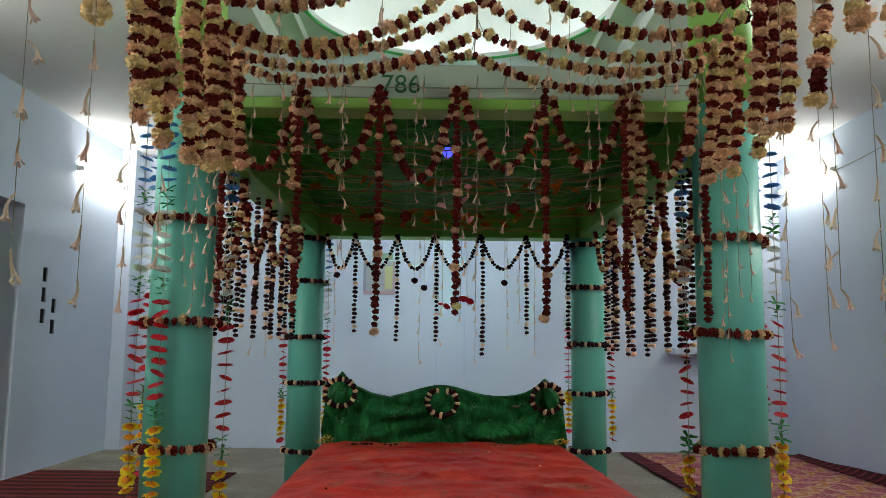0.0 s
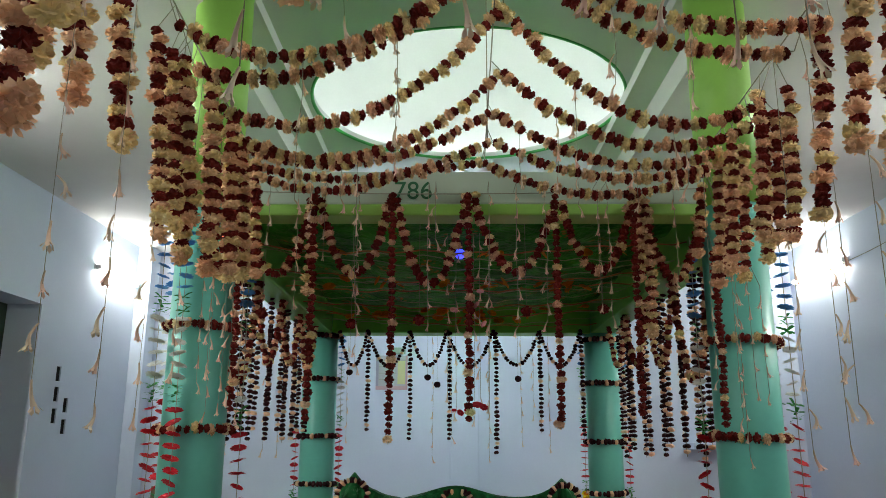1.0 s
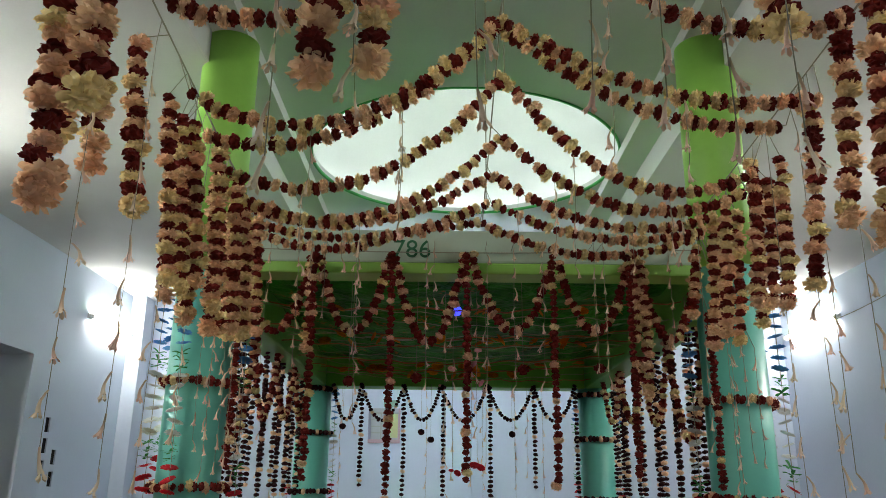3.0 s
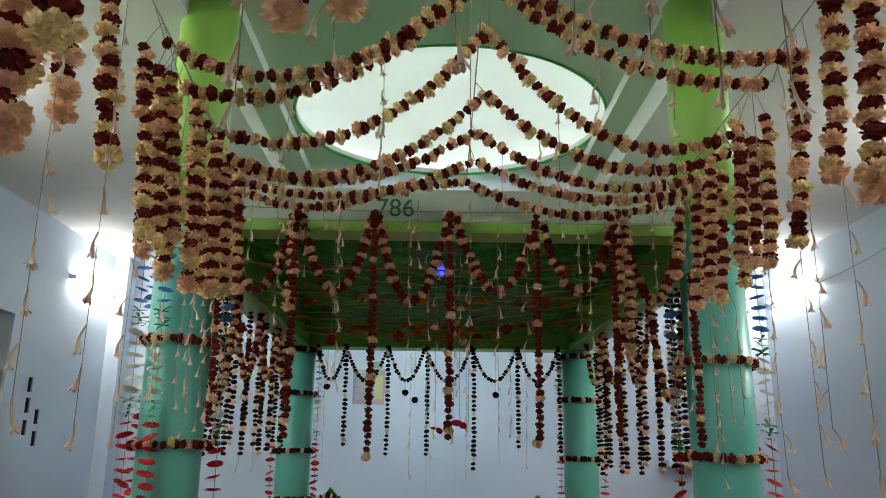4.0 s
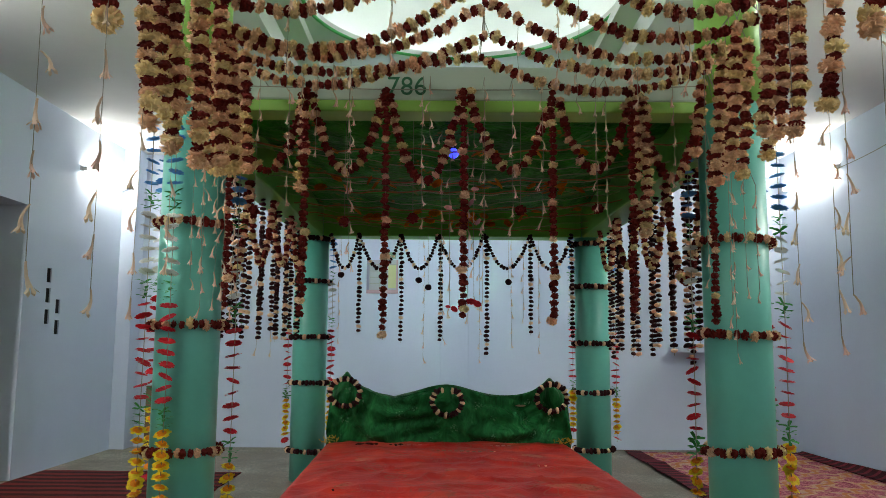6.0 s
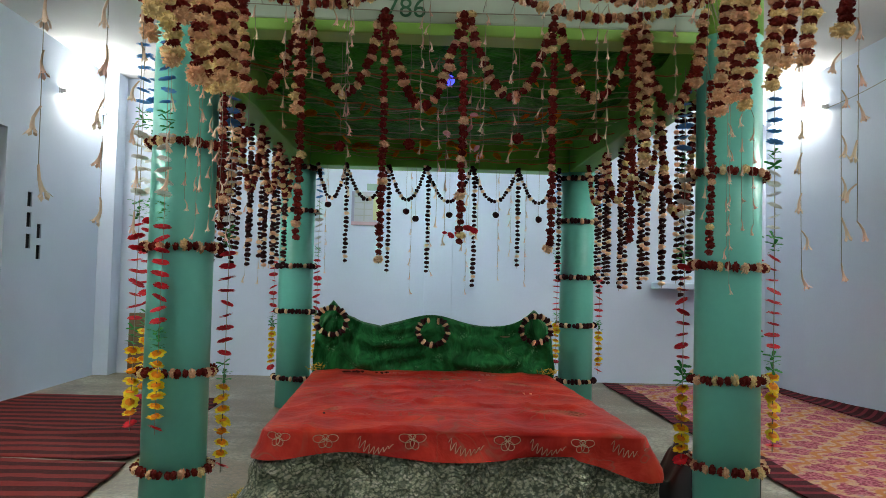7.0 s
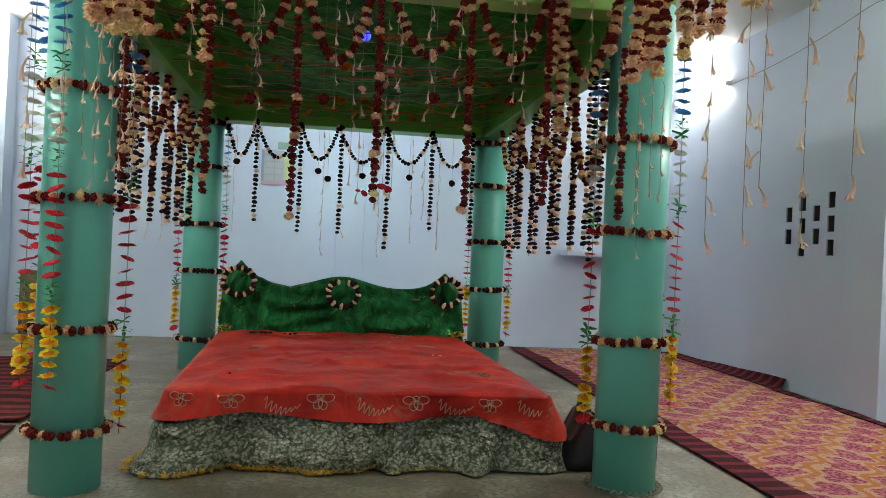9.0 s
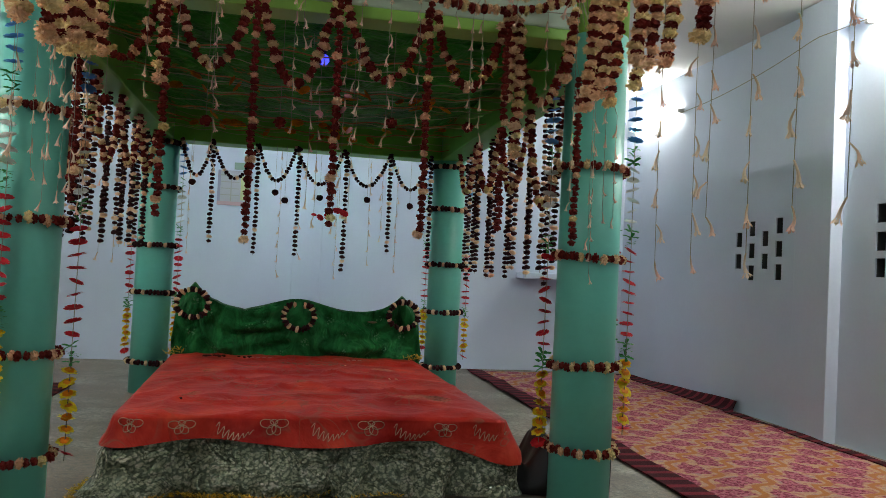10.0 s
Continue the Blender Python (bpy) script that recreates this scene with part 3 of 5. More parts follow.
# pilasters and wall beams
for nm, lo, hi in (("pilaster_1", (XR - 0.10, 1.46, 0), (XR, 1.86, ZC - 0.25)), ("pilaster_2", (XL, YB - 0.25, 0), (XL + 0.16, YB, ZC - 0.25)), ("pilaster_3", (-0.10, YB - 0.035, 0), (0.21, YB, ZC)), ("pilaster_4", (XR - 0.12, -2.2, 0), (XR, -1.94, ZC - 0.25)), ("pilaster_5", (XL, -2.2, 0), (XL + 0.12, -1.94, ZC - 0.25))):
    tagged(part(nm, cuboid(lo, hi, 0.006), WALL, None, "", False), "white painted plaster pilaster standing against the wall", "pilaster", kind="structure")

# ceiling with the round dome opening
DX, DY, DR = 0.04, 1.68, 1.10


def ring_pts(r, z, n=96):
    return [(DX + r * math.cos(2 * math.pi * k / n), DY + r * math.sin(2 * math.pi * k / n), z) for k in range(n)]


def ceiling():
    bm = bmesh.new()
    n = 96
    outer = []
    for k in range(n):
        a = 2 * math.pi * k / n
        c, s = math.cos(a), math.sin(a)
        reach = min(((XR + 0.2 - DX) if c > 0 else (DX - XL + 0.2)) / max(abs(c), 1e-6), ((YB + 0.2 - DY) if s > 0 else (DY - YF + 0.2)) / max(abs(s), 1e-6))
        outer.append((DX + c * reach, DY + s * reach))
    for z in (ZC, ZC + 0.05):
        loft(bm, [ring_pts(DR, z), [(x, y, z) for x, y in outer]])
    loft(bm, [ring_pts(DR, ZC), ring_pts(DR, ZC + 0.05)])
    # room corners that the fan leaves open
    for cx, cy in ((XL - 0.2, YF - 0.2), (XR + 0.2, YF - 0.2), (XL - 0.2, YB + 0.2), (XR + 0.2, YB + 0.2)):
        box(bm, (cx - 0.7 if cx < 0 else cx - 0.7, cy - 0.7, ZC + 0.052), (cx + 0.7, cy + 0.7, ZC + 0.07))
    for a, b in ((XL - 0.1, -1.29), (1.29, XR + 0.1)):
        box(bm, (a, YF - 0.1, ZC - 0.25), (b, YB + 0.1, ZC - 0.002))
    for sx in (-1, 1):
        box(bm, (sx * 1.2 - 0.088, YF, ZC - 0.08), (sx * 1.2 + 0.088, YB, ZC - 0.002))
    return part("ceiling", bm, CEIL, None, "", False)


tagged(ceiling(), "grey white plastered ceiling with shallow beams and round dome opening", "ceiling", kind="structure")
bm = bmesh.new()
loft(bm, [ring_pts(r, z) for r, z in ((DR - 0.003, ZC + 0.012), (DR - 0.003, ZC - 0.005), (DR + 0.018, ZC - 0.005), (DR + 0.018, ZC - 0.001))])
tagged(part("dome_rim", bm, RIM), "thin green painted rim round the dome opening", "trim", kind="structure")
bm = bmesh.new()
loft(bm, [ring_pts(1.42 * math.cos(a), ZC + 0.052 + 0.3 * min(1, k) + 1.05 * math.sin(a)) for k, a in enumerate(i * math.pi / 2 / 13 for i in range(13))] + [ring_pts(0.02, ZC + 0.352 + 1.05)], True, (False, True))
tagged(part("dome", bm, DOME), "whitewashed dome over the tomb, brightly lit inside", "dome", kind="structure")
# unseen glowing ring, added only to brighten the inside of the dome
bm = bmesh.new()
loft(bm, [ring_pts(1.36 + 0.018 * math.cos(a), ZC + 0.075 + 0.018 * math.sin(a)) for a in (2 * math.pi * k / 8 for k in range(9))])
tagged(part("dome_fill_ring", bm, DOME_FILL), "unseen glowing ring added on the dome's ledge to brighten it", "lamp")


# ---- tube lamps ----
def tube_lamp(at, turn, length, glass, down=0):
    """A batten with one tube; it is built along y on a wall to its west, then turned."""
    e = empty("tube_lamp", (0, 0, 0), "lit fluorescent tube lamp on wall, beam or ceiling, some added as unseen fill", "lamp", "wall tube lamps")
    part("housing", cuboid((0, 0, -0.022), (0.014, length, 0.03), 0.004), FIXT, e)
    bm = bmesh.new()
    tube(bm, [(0.038, 0.05, 0), (0.038, length - 0.05, 0)], 0.022, 12)
    part("tube", bm, glass, e, "lit glass tube")
    for yy in (0.025, length - 0.025):
        part("cap", cuboid((0.013, yy - 0.02, -0.022), (0.063, yy + 0.02, 0.022), 0.006), FIXT, e)
    e.matrix_basis = pose(*at, 0, down, turn)
    return e


tube_lamp((XL + 0.001, 3.92, 2.80), 0, 1.0, TUBES[4])
tube_lamp((XR - 0.001, 5.05, 2.86), 180, 1.2, TUBES[0])
tube_lamp((XL + 0.001, -0.6, 2.92), 0, 1.2, TUBES[5])
tube_lamp((XR - 0.001, 1.25, 2.98), 180, 1.2, TUBES[1])
# added fill behind the rear beam, out of view, to lift the rear wall
tube_lamp((0.6, 3.301, 2.25), 90, 1.2, TUBES[3])
# pair of unseen ceiling tubes added as front fill for flowers and canopy
for x in (-2.2, 2.2):
    tube_lamp((x, -3.0, ZC - 0.251), 0, 1.2, TUBES[2], 90)

# ---- canopy of four pillars ----
PW, YR = 1.2, 3.2
PILLARS = ((-1.215, 0, 0.139), (1.235, 0, 0.143), (-1.207, YR, 0.144), (1.20, YR, 0.144))
shrine = empty("canopy", (0, 1.6, 0), "green canopy frame on four teal painted round pillars over a tomb", "canopy")
for x, y, r in PILLARS:
    p = part("pillar", cylinder(bmesh.new(), x, y, 0, 2.22, r, 56), TEAL, shrine, "teal painted round pillar")
    part("upper_pillar", cylinder(bmesh.new(), x, y, 2.22, ZC - 0.08, r, 56), LIME, p, "lime green painted upper pillar")
part("front_beam", cuboid((-PW + 0.12, -0.13, 2.158), (PW - 0.12, 0.03, 2.211), 0.008), LIME, shrine, "lime green painted fascia", False)
part("top_fascia", cuboid((-PW + 0.12, -0.122, 2.212), (PW - 0.12, 0.085, 2.37), 0.01), MINT, shrine, "pale mint painted fascia with smudges", False)
for x in (-PW, PW):
    part("side_beam", cuboid((x - 0.1, 0.11, 2.04), (x + 0.1, YR - 0.11, 2.36), 0.012), GREEN, shrine, "dark green painted beam", False)
part("rear_beam", cuboid((-PW + 0.1, YR - 0.12, 2.04), (PW - 0.1, YR + 0.1, 2.36), 0.012), GREEN, shrine, "dark green painted beam", False)
part("roof_slab", cuboid((-PW + 0.1, 0.09, 2.33), (PW - 0.1, YR - 0.12, 2.39)), GREEN, shrine, "", False)


def lettering(body, size, at, parent, mat):
    cu = bpy.data.curves.new("lettering", "FONT")
    cu.body, cu.size, cu.extrude = body, size, 0.001
    tmp = new("tmp", cu)
    me = bpy.data.meshes.new_from_object(tmp.evaluated_get(bpy.context.evaluated_depsgraph_get()))
    bpy.data.objects.remove(tmp)
    me.materials.append(mat)
    ob = new("lettering", me)
    ob.matrix_basis = parent.matrix_basis.inverted() @ pose(*at, 90, 0, 0)
    ob.parent = parent
    return ob


lettering("786", 0.120, (-0.338, -0.1250, 2.236), shrine, LETTER)


def sheet(nx, ny, f):
    bm = bmesh.new()
    grid = [[bm.verts.new(f(i / nx, j / ny)) for i in range(nx + 1)] for j in range(ny + 1)]
    for j in range(ny):
        for i in range(nx):
            bm.faces.new((grid[j][i], grid[j][i + 1], grid[j + 1][i + 1], grid[j + 1][i]))
    return bm


def canopy_point(u, v):
    x, y = -PW + 0.1 + (2 * PW - 0.2) * u, 0.09 + (YR - 0.22) * v
    folds = 0.018 * math.sin(26 * v + 2.5 * math.sin(3 * u)) + 0.03 * noise.noise(Vector((x * 2.5, y * 3, 0)))
    return (x, y, 2.285 - 0.14 * (1 - abs(2 * u - 1) ** 2.2) * (1 - abs(2 * v - 1) ** 3) + folds)


cloth = tagged(part("canopy_cloth", sheet(56, 70, canopy_point), CANOPYCLOTH), "dark green patterned cloth sagging under the canopy roof", "cloth")
cloth.modifiers.new("thick", "SOLIDIFY").thickness = 0.004
STRING, _n, _b = material("orange_net_string")
_b.inputs["Base Color"].default_value = (0.42, 0.13, 0.03, 1)
PSTRING, _n, _b = material("pale_string")
_b.inputs["Base Color"].default_value = (0.34, 0.36, 0.22, 1)
random.seed(3)
for k in range(17):
    y = 0.2 + 0.170 * k
    e = empty("net_string", (-PW + 0.1, y, 2.14), "thin string sagging below the green canopy cloth", "string", "canopy strings")
    z0, z1, sg = random.uniform(2.08, 2.17), random.uniform(2.08, 2.17), random.uniform(0.03, 0.09)
    bm = bmesh.new()
    tube(bm, [p + Vector((0, 0.03 * math.sin(7 * p.x + k), 0.008 * math.sin(23 * p.x))) for p in catenary((-PW + 0.1, y, z0), (PW - 0.1, y + random.uniform(-0.15, 0.15), z1), sg, 30)], 0.0026 if k % 3 else 0.0042, 5)
    part("cord", bm, STRING if k % 3 == 0 else PSTRING, e)
    if k % 2:
        for q in range(random.randint(6, 10)):
            u = random.uniform(0.08, 0.92)
            place("orange", (-PW + 0.1 + 2.2 * u, y, z0 - 4 * sg * u * (1 - u) - 0.01), (random.uniform(-1, 1), -0.5, 0.8), random.uniform(0.028, 0.045), 0.6, e, "paper_flower")

# blue bulb under the cloth
e = empty("bulb", (-0.03, 0.48, 2.13), "small glowing blue bulb under the canopy", "lamp")
bm = bmesh.new()
bmesh.ops.create_uvsphere(bm, u_segments=16, v_segments=10, radius=0.028, matrix=Matrix.Translation((-0.03, 0.48, 2.12)))
part("glass", bm, BLUELED, e)
part("cap", cylinder(bmesh.new(), -0.03, 0.48, 2.14, 2.19, 0.014, 16), BLACK, e)

# ---- tomb, its covers and headboard ----
BX0, BY0, BY1, BHW, BZ = 0.038, 0.26, 2.72, 0.912, 0.355


def rounded(hw, y0, y1, r, n=200):
    """A rounded rectangle, sheared as the tomb lies, evenly stepped."""
    segs = []
    for cx, cy, a0 in ((hw - r, y0 + r, -90), (hw - r, y1 - r, 0), (-hw + r, y1 - r, 90), (-hw + r, y0 + r, 180)):
        for k in range(9):
            a = radians(a0 + 90 * k / 8)
            segs.append(Vector((cx + r * math.cos(a), cy + r * math.sin(a), 0)))
    segs.append(segs[0])
    total = sum((b - a).length for a, b in zip(segs, segs[1:]))
    pts = [p for p, d in steps(segs, total / n)][:n]
    while len(pts) < n:
        pts.append(segs[-1].copy())
    for p in pts:
        p.x += BX0 - 0.032 * (p.y - BY0)
    return pts


def normals(pts):
    n = len(pts)
    out = []
    for i in range(n):
        d = (pts[(i + 1) % n] - pts[i - 1]).normalized()
        out.append(Vector((d.y, -d.x, 0)))
    return out


tomb = empty("tomb", (0, 1.5, 0), "low tomb draped with red cloth over silver brocade", "tomb")
N = 260
base = rounded(BHW, BY0, BY1, 0.05, N)
out = normals(base)
part("plinth", cuboid((-0.80, BY0 + 0.12, 0), (0.80, BY1 - 0.1, BZ - 0.03), 0.02), FLOOR, tomb)


def deep_folds(s):
    return 1.5 * sum(a * math.exp(-((s - s0) / w) ** 2) for s0, a, w in ((6.62, 0.05, 0.10), (6.86, -0.045, 0.05), (7.25, 0.03, 0.07), (7.52, -0.05, 0.04), (7.60, 0.035, 0.05), (7.98, 0.045, 0.06), (8.08, -0.04, 0.04), (0.35, 0.04, 0.08)))


def skirt_ring(u):
    ring = []
    for i, (p, o) in enumerate(zip(base, out)):
        s = i / N * 8.2
        fold = 0.042 * math.sin(5.3 * s + 1.7 * math.sin(1.9 * s)) + 0.018 * math.sin(13.1 * s + 2 * math.sin(3.1 * s)) + 0.075 * noise.noise(Vector((s * 2.2 + 0.9 * u, u * 2.2, 4)))
        flare = 0.085 * u ** 1.1 + fold * u ** 0.7 + deep_folds(s + 0.12 * u) * u
        z = (BZ - 0.012) * (1 - u) + 0.008 + 0.012 * max(0, noise.noise(Vector((s * 1.7, 0, 9))))
        ring.append(p + o * (flare - 0.004) + Vector((0, 0, z)))
    return ring


bm = bmesh.new()
loft(bm, [skirt_ring(k / 16) for k in range(17)])
part("brocade_cover", bm, BROCADE, tomb, "silver grey leafy brocade cover with wrinkles")
bm = bmesh.new()
random.seed(8)
hem = skirt_ring(1.0)
for p, o in zip(hem, out):
    amount = 34 if p.x < -0.1 and p.y < 1.0 else 7
    if p.x > 0.45 and p.y < 1.5:
        amount = 0
    for q in range(amount):
        a = p + o * random.uniform(0.0, 0.02) + Vector((random.uniform(-0.012, 0.012), 0, random.uniform(0.002, 0.02)))
        tube(bm, [a, a + o * random.uniform(-0.005, 0.012) + Vector((random.uniform(-0.016, 0.016), 0, random.uniform(-0.006, 0.014)))], 0.0019, 3)
tagged(part("gold_trim", bm, GOLD, tomb, "gold tinsel edging along the hem"), kind="stuff")


def drop(i):
    """How far the red cloth hangs over the edge at each step of the outline."""
    p = base[i]
    d = 0.115 + 0.018 * noise.noise(Vector((p.x * 2.1, p.y * 2.1, 1))) + 0.012 * math.sin(6 * p.x + 1)
    if p.x > 0.6 and p.y < 1.0:
        d += 0.10 * max(0.0, 1 - (Vector((0.97, BY0, 0)) - Vector((p.x, p.y, 0))).length / 0.42)
    return d


def red_rings():
    cx, cy = 0.0, (BY0 + BY1) / 2
    rings = []
    for f in [0.02 + 0.024 * k for k in range(40)] + [0.975, 0.99]:
        ring = []
        for p in base:
            q = Vector((cx + (p.x - cx) * f, cy + (p.y - cy) * f, 0))
            h = 0.014 * (1 - f ** 4) + 0.018 * (1 - abs(noise.noise(Vector((q.x * 2.2 + q.y, q.y * 2.6 - q.x, 7))))) ** 6 + 0.014 * noise.noise(Vector((q.x * 3, q.y * 3, 0))) + 0.006 * noise.noise(Vector((q.x * 9, q.y * 5, 3)))
            for y0, x0, wide, tall in ((0.62, -0.3, 0.5, 0.010), (1.0, 0.25, 0.6, 0.014), (1.22, -0.35, 0.45, 0.012), (1.6, 0.1, 0.7, 0.012), (1.95, -0.2, 0.6, 0.010), (2.3, 0.2, 0.7, 0.014)):
                line = y0 + 0.07 * math.sin(4.3 * q.x + 9 * y0) + 0.03 * noise.noise(Vector((q.x * 6, y0, 0)))
                h += 1.7 * tall * math.exp(-abs((q.y - line) / 0.024) ** 1.5) * math.exp(-((q.x - x0) / wide) ** 4)
            ring.append(Vector((q.x, q.y, BZ + 0.012 + h * (1 if f < 0.97 else 0.6))))
        rings.append(ring)
    for u in (0.0, 0.06, 0.2, 0.4, 0.6, 0.8, 1.0):
        ring = []
        for i, (p, o) in enumerate(zip(base, out)):
            s = i / N * 8.2
            su = min(1.0, u * drop(i) / BZ)
            fold = 0.042 * math.sin(5.3 * s + 1.7 * math.sin(1.9 * s)) + 0.018 * math.sin(13.1 * s + 2 * math.sin(3.1 * s)) + 0.075 * noise.noise(Vector((s * 2.2 + 0.9 * su, su * 2.2, 4)))
            ring.append(p + o * (0.012 + 0.085 * su ** 1.1 + fold * su ** 0.7 + max(0.0, deep_folds(s + 0.12 * su)) * su + 0.006 * u + 0.022 * u * noise.noise(Vector((s * 4.5, 0, 11)))) + Vector((0, 0, BZ + 0.010 - (0.004 if u == 0 else 0) - u * drop(i))))
        rings.append(ring)
    return rings


bm = bmesh.new()
RR = red_rings()
loft(bm, RR, True, (True, False))
red = part("red_cover", bm, REDCLOTH, tomb, "red embroidered cloth with faded motifs")

# gilt embroidery along the hanging front of the red cloth
front = [i for i in range(N) if base[i].y < BY0 + 0.02 and abs(base[i].x) < 0.9]


def on_front(x, dz):
    i = min(front, key=lambda k: abs(base[k].x - x))
    u = min(1.0, max(0.0, dz / drop(i)))
    rows = RR[-7:]
    us = (0.0, 0.06, 0.2, 0.4, 0.6, 0.8, 1.0)
    k = max(j for j in range(7) if us[j] <= u)
    k = min(k, 5)
    p = rows[k][i].lerp(rows[k + 1][i], (u - us[k]) / (us[k + 1] - us[k]))
    return Vector((x, p.y - 0.004, p.z))


def blossom(x, dz, size):
    """Four looped petals, two wide ones above and two short below."""
    bm = bmesh.new()
    for deg, ln, wd in ((12, 1.0, 0.36), (168, 1.0, 0.36), (245, 0.85, 0.30), (295, 0.85, 0.30), (90, 0.45, 0.25)):
        a = radians(deg + random.uniform(-8, 8))
        loop = []
        for j in range(13):
            b = 2 * math.pi * j / 12
            px, pz = size * ln * (0.52 + 0.48 * math.cos(b)), size * wd * math.sin(b)
            loop.append(on_front(x + px * math.cos(a) - pz * math.sin(a), dz - 0.8 * (px * math.sin(a) + pz * math.cos(a))))
        tube(bm, loop, 0.0018, 4)
    part("embroidered_flower", bm, SILVER, red, "gilt stitched flower")


def scroll(x, dz):
    bm = bmesh.new()
    line = []
    for k in range(121):
        t = k / 120
        px, pz, half = 0.17 * t, 0.026 + 0.052 * math.sin(math.pi * min(1.0, 0.15 + 0.8 * t)) - 0.03, 0.020 * (1 - t) ** 0.7 + 0.003
        sway = half * math.sin(2 * math.pi * 7.5 * t)
        line.append(on_front(x + px + 0.4 * sway, 0.018 + pz + 0.03 * t - sway))
    tube(bm, line, 0.0016, 4)
    part("embroidered_scroll", bm, SILVER, red, "gilt stitched sickle-shaped scroll")


for x, dz, size in ((-0.80, 0.03, 0.055), (-0.58, 0.036, 0.060), (-0.17, 0.028, 0.066), (0.28, 0.030, 0.064), (0.64, 0.040, 0.058)):
    blossom(x, dz, size)
for x in (-0.41, 0.02, 0.41, 0.80):
    scroll(x - 0.02, 0.035)
# motifs lying on the top
random.seed(12)
for x, y, s in ((-0.45, 0.75, 0.2), (0.62, 0.72, 0.17), (0.1, 1.3, 0.16), (-0.5, 1.7, 0.14), (0.45, 1.9, 0.15)):
    bm = bmesh.new()
    thread = []
    for q in range(9):
        f = -0.92 + 0.23 * q
        half = s * math.sqrt(1 - f * f)
        row = [(x - half + 2 * half * k / 22, y + 0.75 * s * f + 0.012 * math.sin(1.9 * k + 2 * q)) for k in range(23)]
        thread += row if q % 2 else row[::-1]
    tube(bm, [(px, py, BZ + 0.026 + 0.014 * noise.noise(Vector((px * 3, py * 3, 0)))) for px, py in thread], 0.0030, 4)
    part("embroidered_motif", bm, TARNISH, red, "tarnished stitched round motif")
# a line of stitched script near the head, too faint to read, and a green line under it
for y, x0, n, mat, tall in ((2.36, -0.10, 13, SCRIPT, 0.07), (2.40, -0.42, 7, SCRIPT, 0.03), (2.14, -0.16, 11, SCRIPTGREEN, 0.05)):
    for k in range(n):
        x = x0 + 0.042 * k
        z = BZ + 0.033 + 0.014 * noise.noise(Vector((x * 3, y * 3, 0)))
        bm = cuboid((x, y, z), (x + 0.028, y + tall * random.uniform(0.5, 1.0), z + 0.003), 0.001)
        part("stitched_bar", bm, mat, red, "faint stitched bar", False)

random.seed(15)
for x, y, kind, r, many in ((-0.62, 2.45, "s_dark", 0.022, 5), (-0.40, 2.42, "s_dark", 0.018, 3), (0.56, 1.45, "s_cream", 0.012, 2), (-0.63, 0.62, "s_dark", 0.013, 2), (0.30, 2.1, "s_cream", 0.010, 1), (0.22, 1.02, "s_cream", 0.010, 1)):
    e = empty("fallen_petals", (x, y, BZ + 0.03), "few dried flower petals fallen on the red cloth", "petals", "fallen petals")
    for k in range(many):
        place(kind, (x + 0.035 * (k - many / 2) + random.uniform(-0.01, 0.01), y + random.uniform(-0.02, 0.02), BZ + 0.034), (random.uniform(-0.3, 0.3), random.uniform(-0.3, 0.3), 1), r * random.uniform(0.7, 1.1), 0.35, e, "petal")


def head_top(x):
    return 0.735 + 0.175 * math.exp(-abs((x + 0.83) / 0.11) ** 1.15) + 0.075 * math.exp(-((x + 0.05) / 0.26) ** 2) + 0.135 * math.exp(-abs((x - 0.77) / 0.11) ** 1.15) + 0.006 * math.cos(7.7 * (x + 0.03)) - 0.018 * math.exp(-abs((x + 0.452) / 0.05)) + 0.012 * math.exp(-abs((x + 0.66) / 0.05))


def head_point(u, v):
    """v runs up the front, over the top and down the back."""
    x = -0.975 + 1.90 * u
    t = head_top(x) * (1 - 0.30 * (max(0, abs(2 * u - 1) - 0.955) / 0.045) ** 2)
    bulge = sum(0.05 * math.exp(-(((x - c) / 0.10) ** 2)) for c in (-0.83, 0.77)) + 0.03 * math.exp(-(((x + 0.04) / 0.12) ** 2))
    fold = 0.070 * noise.noise(Vector((x * 4 + 3.0 * v, v * 3.5, 2))) + 0.014 * math.sin(11 * x + 9 * v) * (1 - v) + 0.016 * noise.noise(Vector((x * 9, v * 8, 5)))
    if v < 0.5:
        w = v / 0.5
        z = 0.30 + (t - 0.30) * w
        for mid in (-0.44, 0.37):
            d = (x - mid) / 0.4
            if abs(d) < 1:
                fold += 0.020 * math.sin(46 * (z - 0.16 * d * d) + 3 * noise.noise(Vector((x * 3, z * 3, mid)))) * (1 - d ** 4)
        y = 2.70 - 0.02 * math.sin(math.pi * w) - bulge * math.sin(math.pi * min(1, max(0, (z - 0.55) / (t - 0.52)))) - fold + 0.05 * w ** 6
    else:
        w = (v - 0.5) / 0.5
        z, y = t - (t - 0.12) * w, 2.75 + 0.09 * min(1, 4 * w) + 0.5 * fold
    return (x, y, z)


head = empty("headboard", (-0.03, 2.78, 0), "headboard draped in dark green gauze with three knobs", "headboard")
hc = part("drape", sheet(120, 60, head_point), HEADCLOTH, head, "dark green gauze drape")
part("board", cuboid((-0.93, 2.755, 0), (0.88, 2.815, 0.66), 0.01), BROWN, head, "brown wooden board")
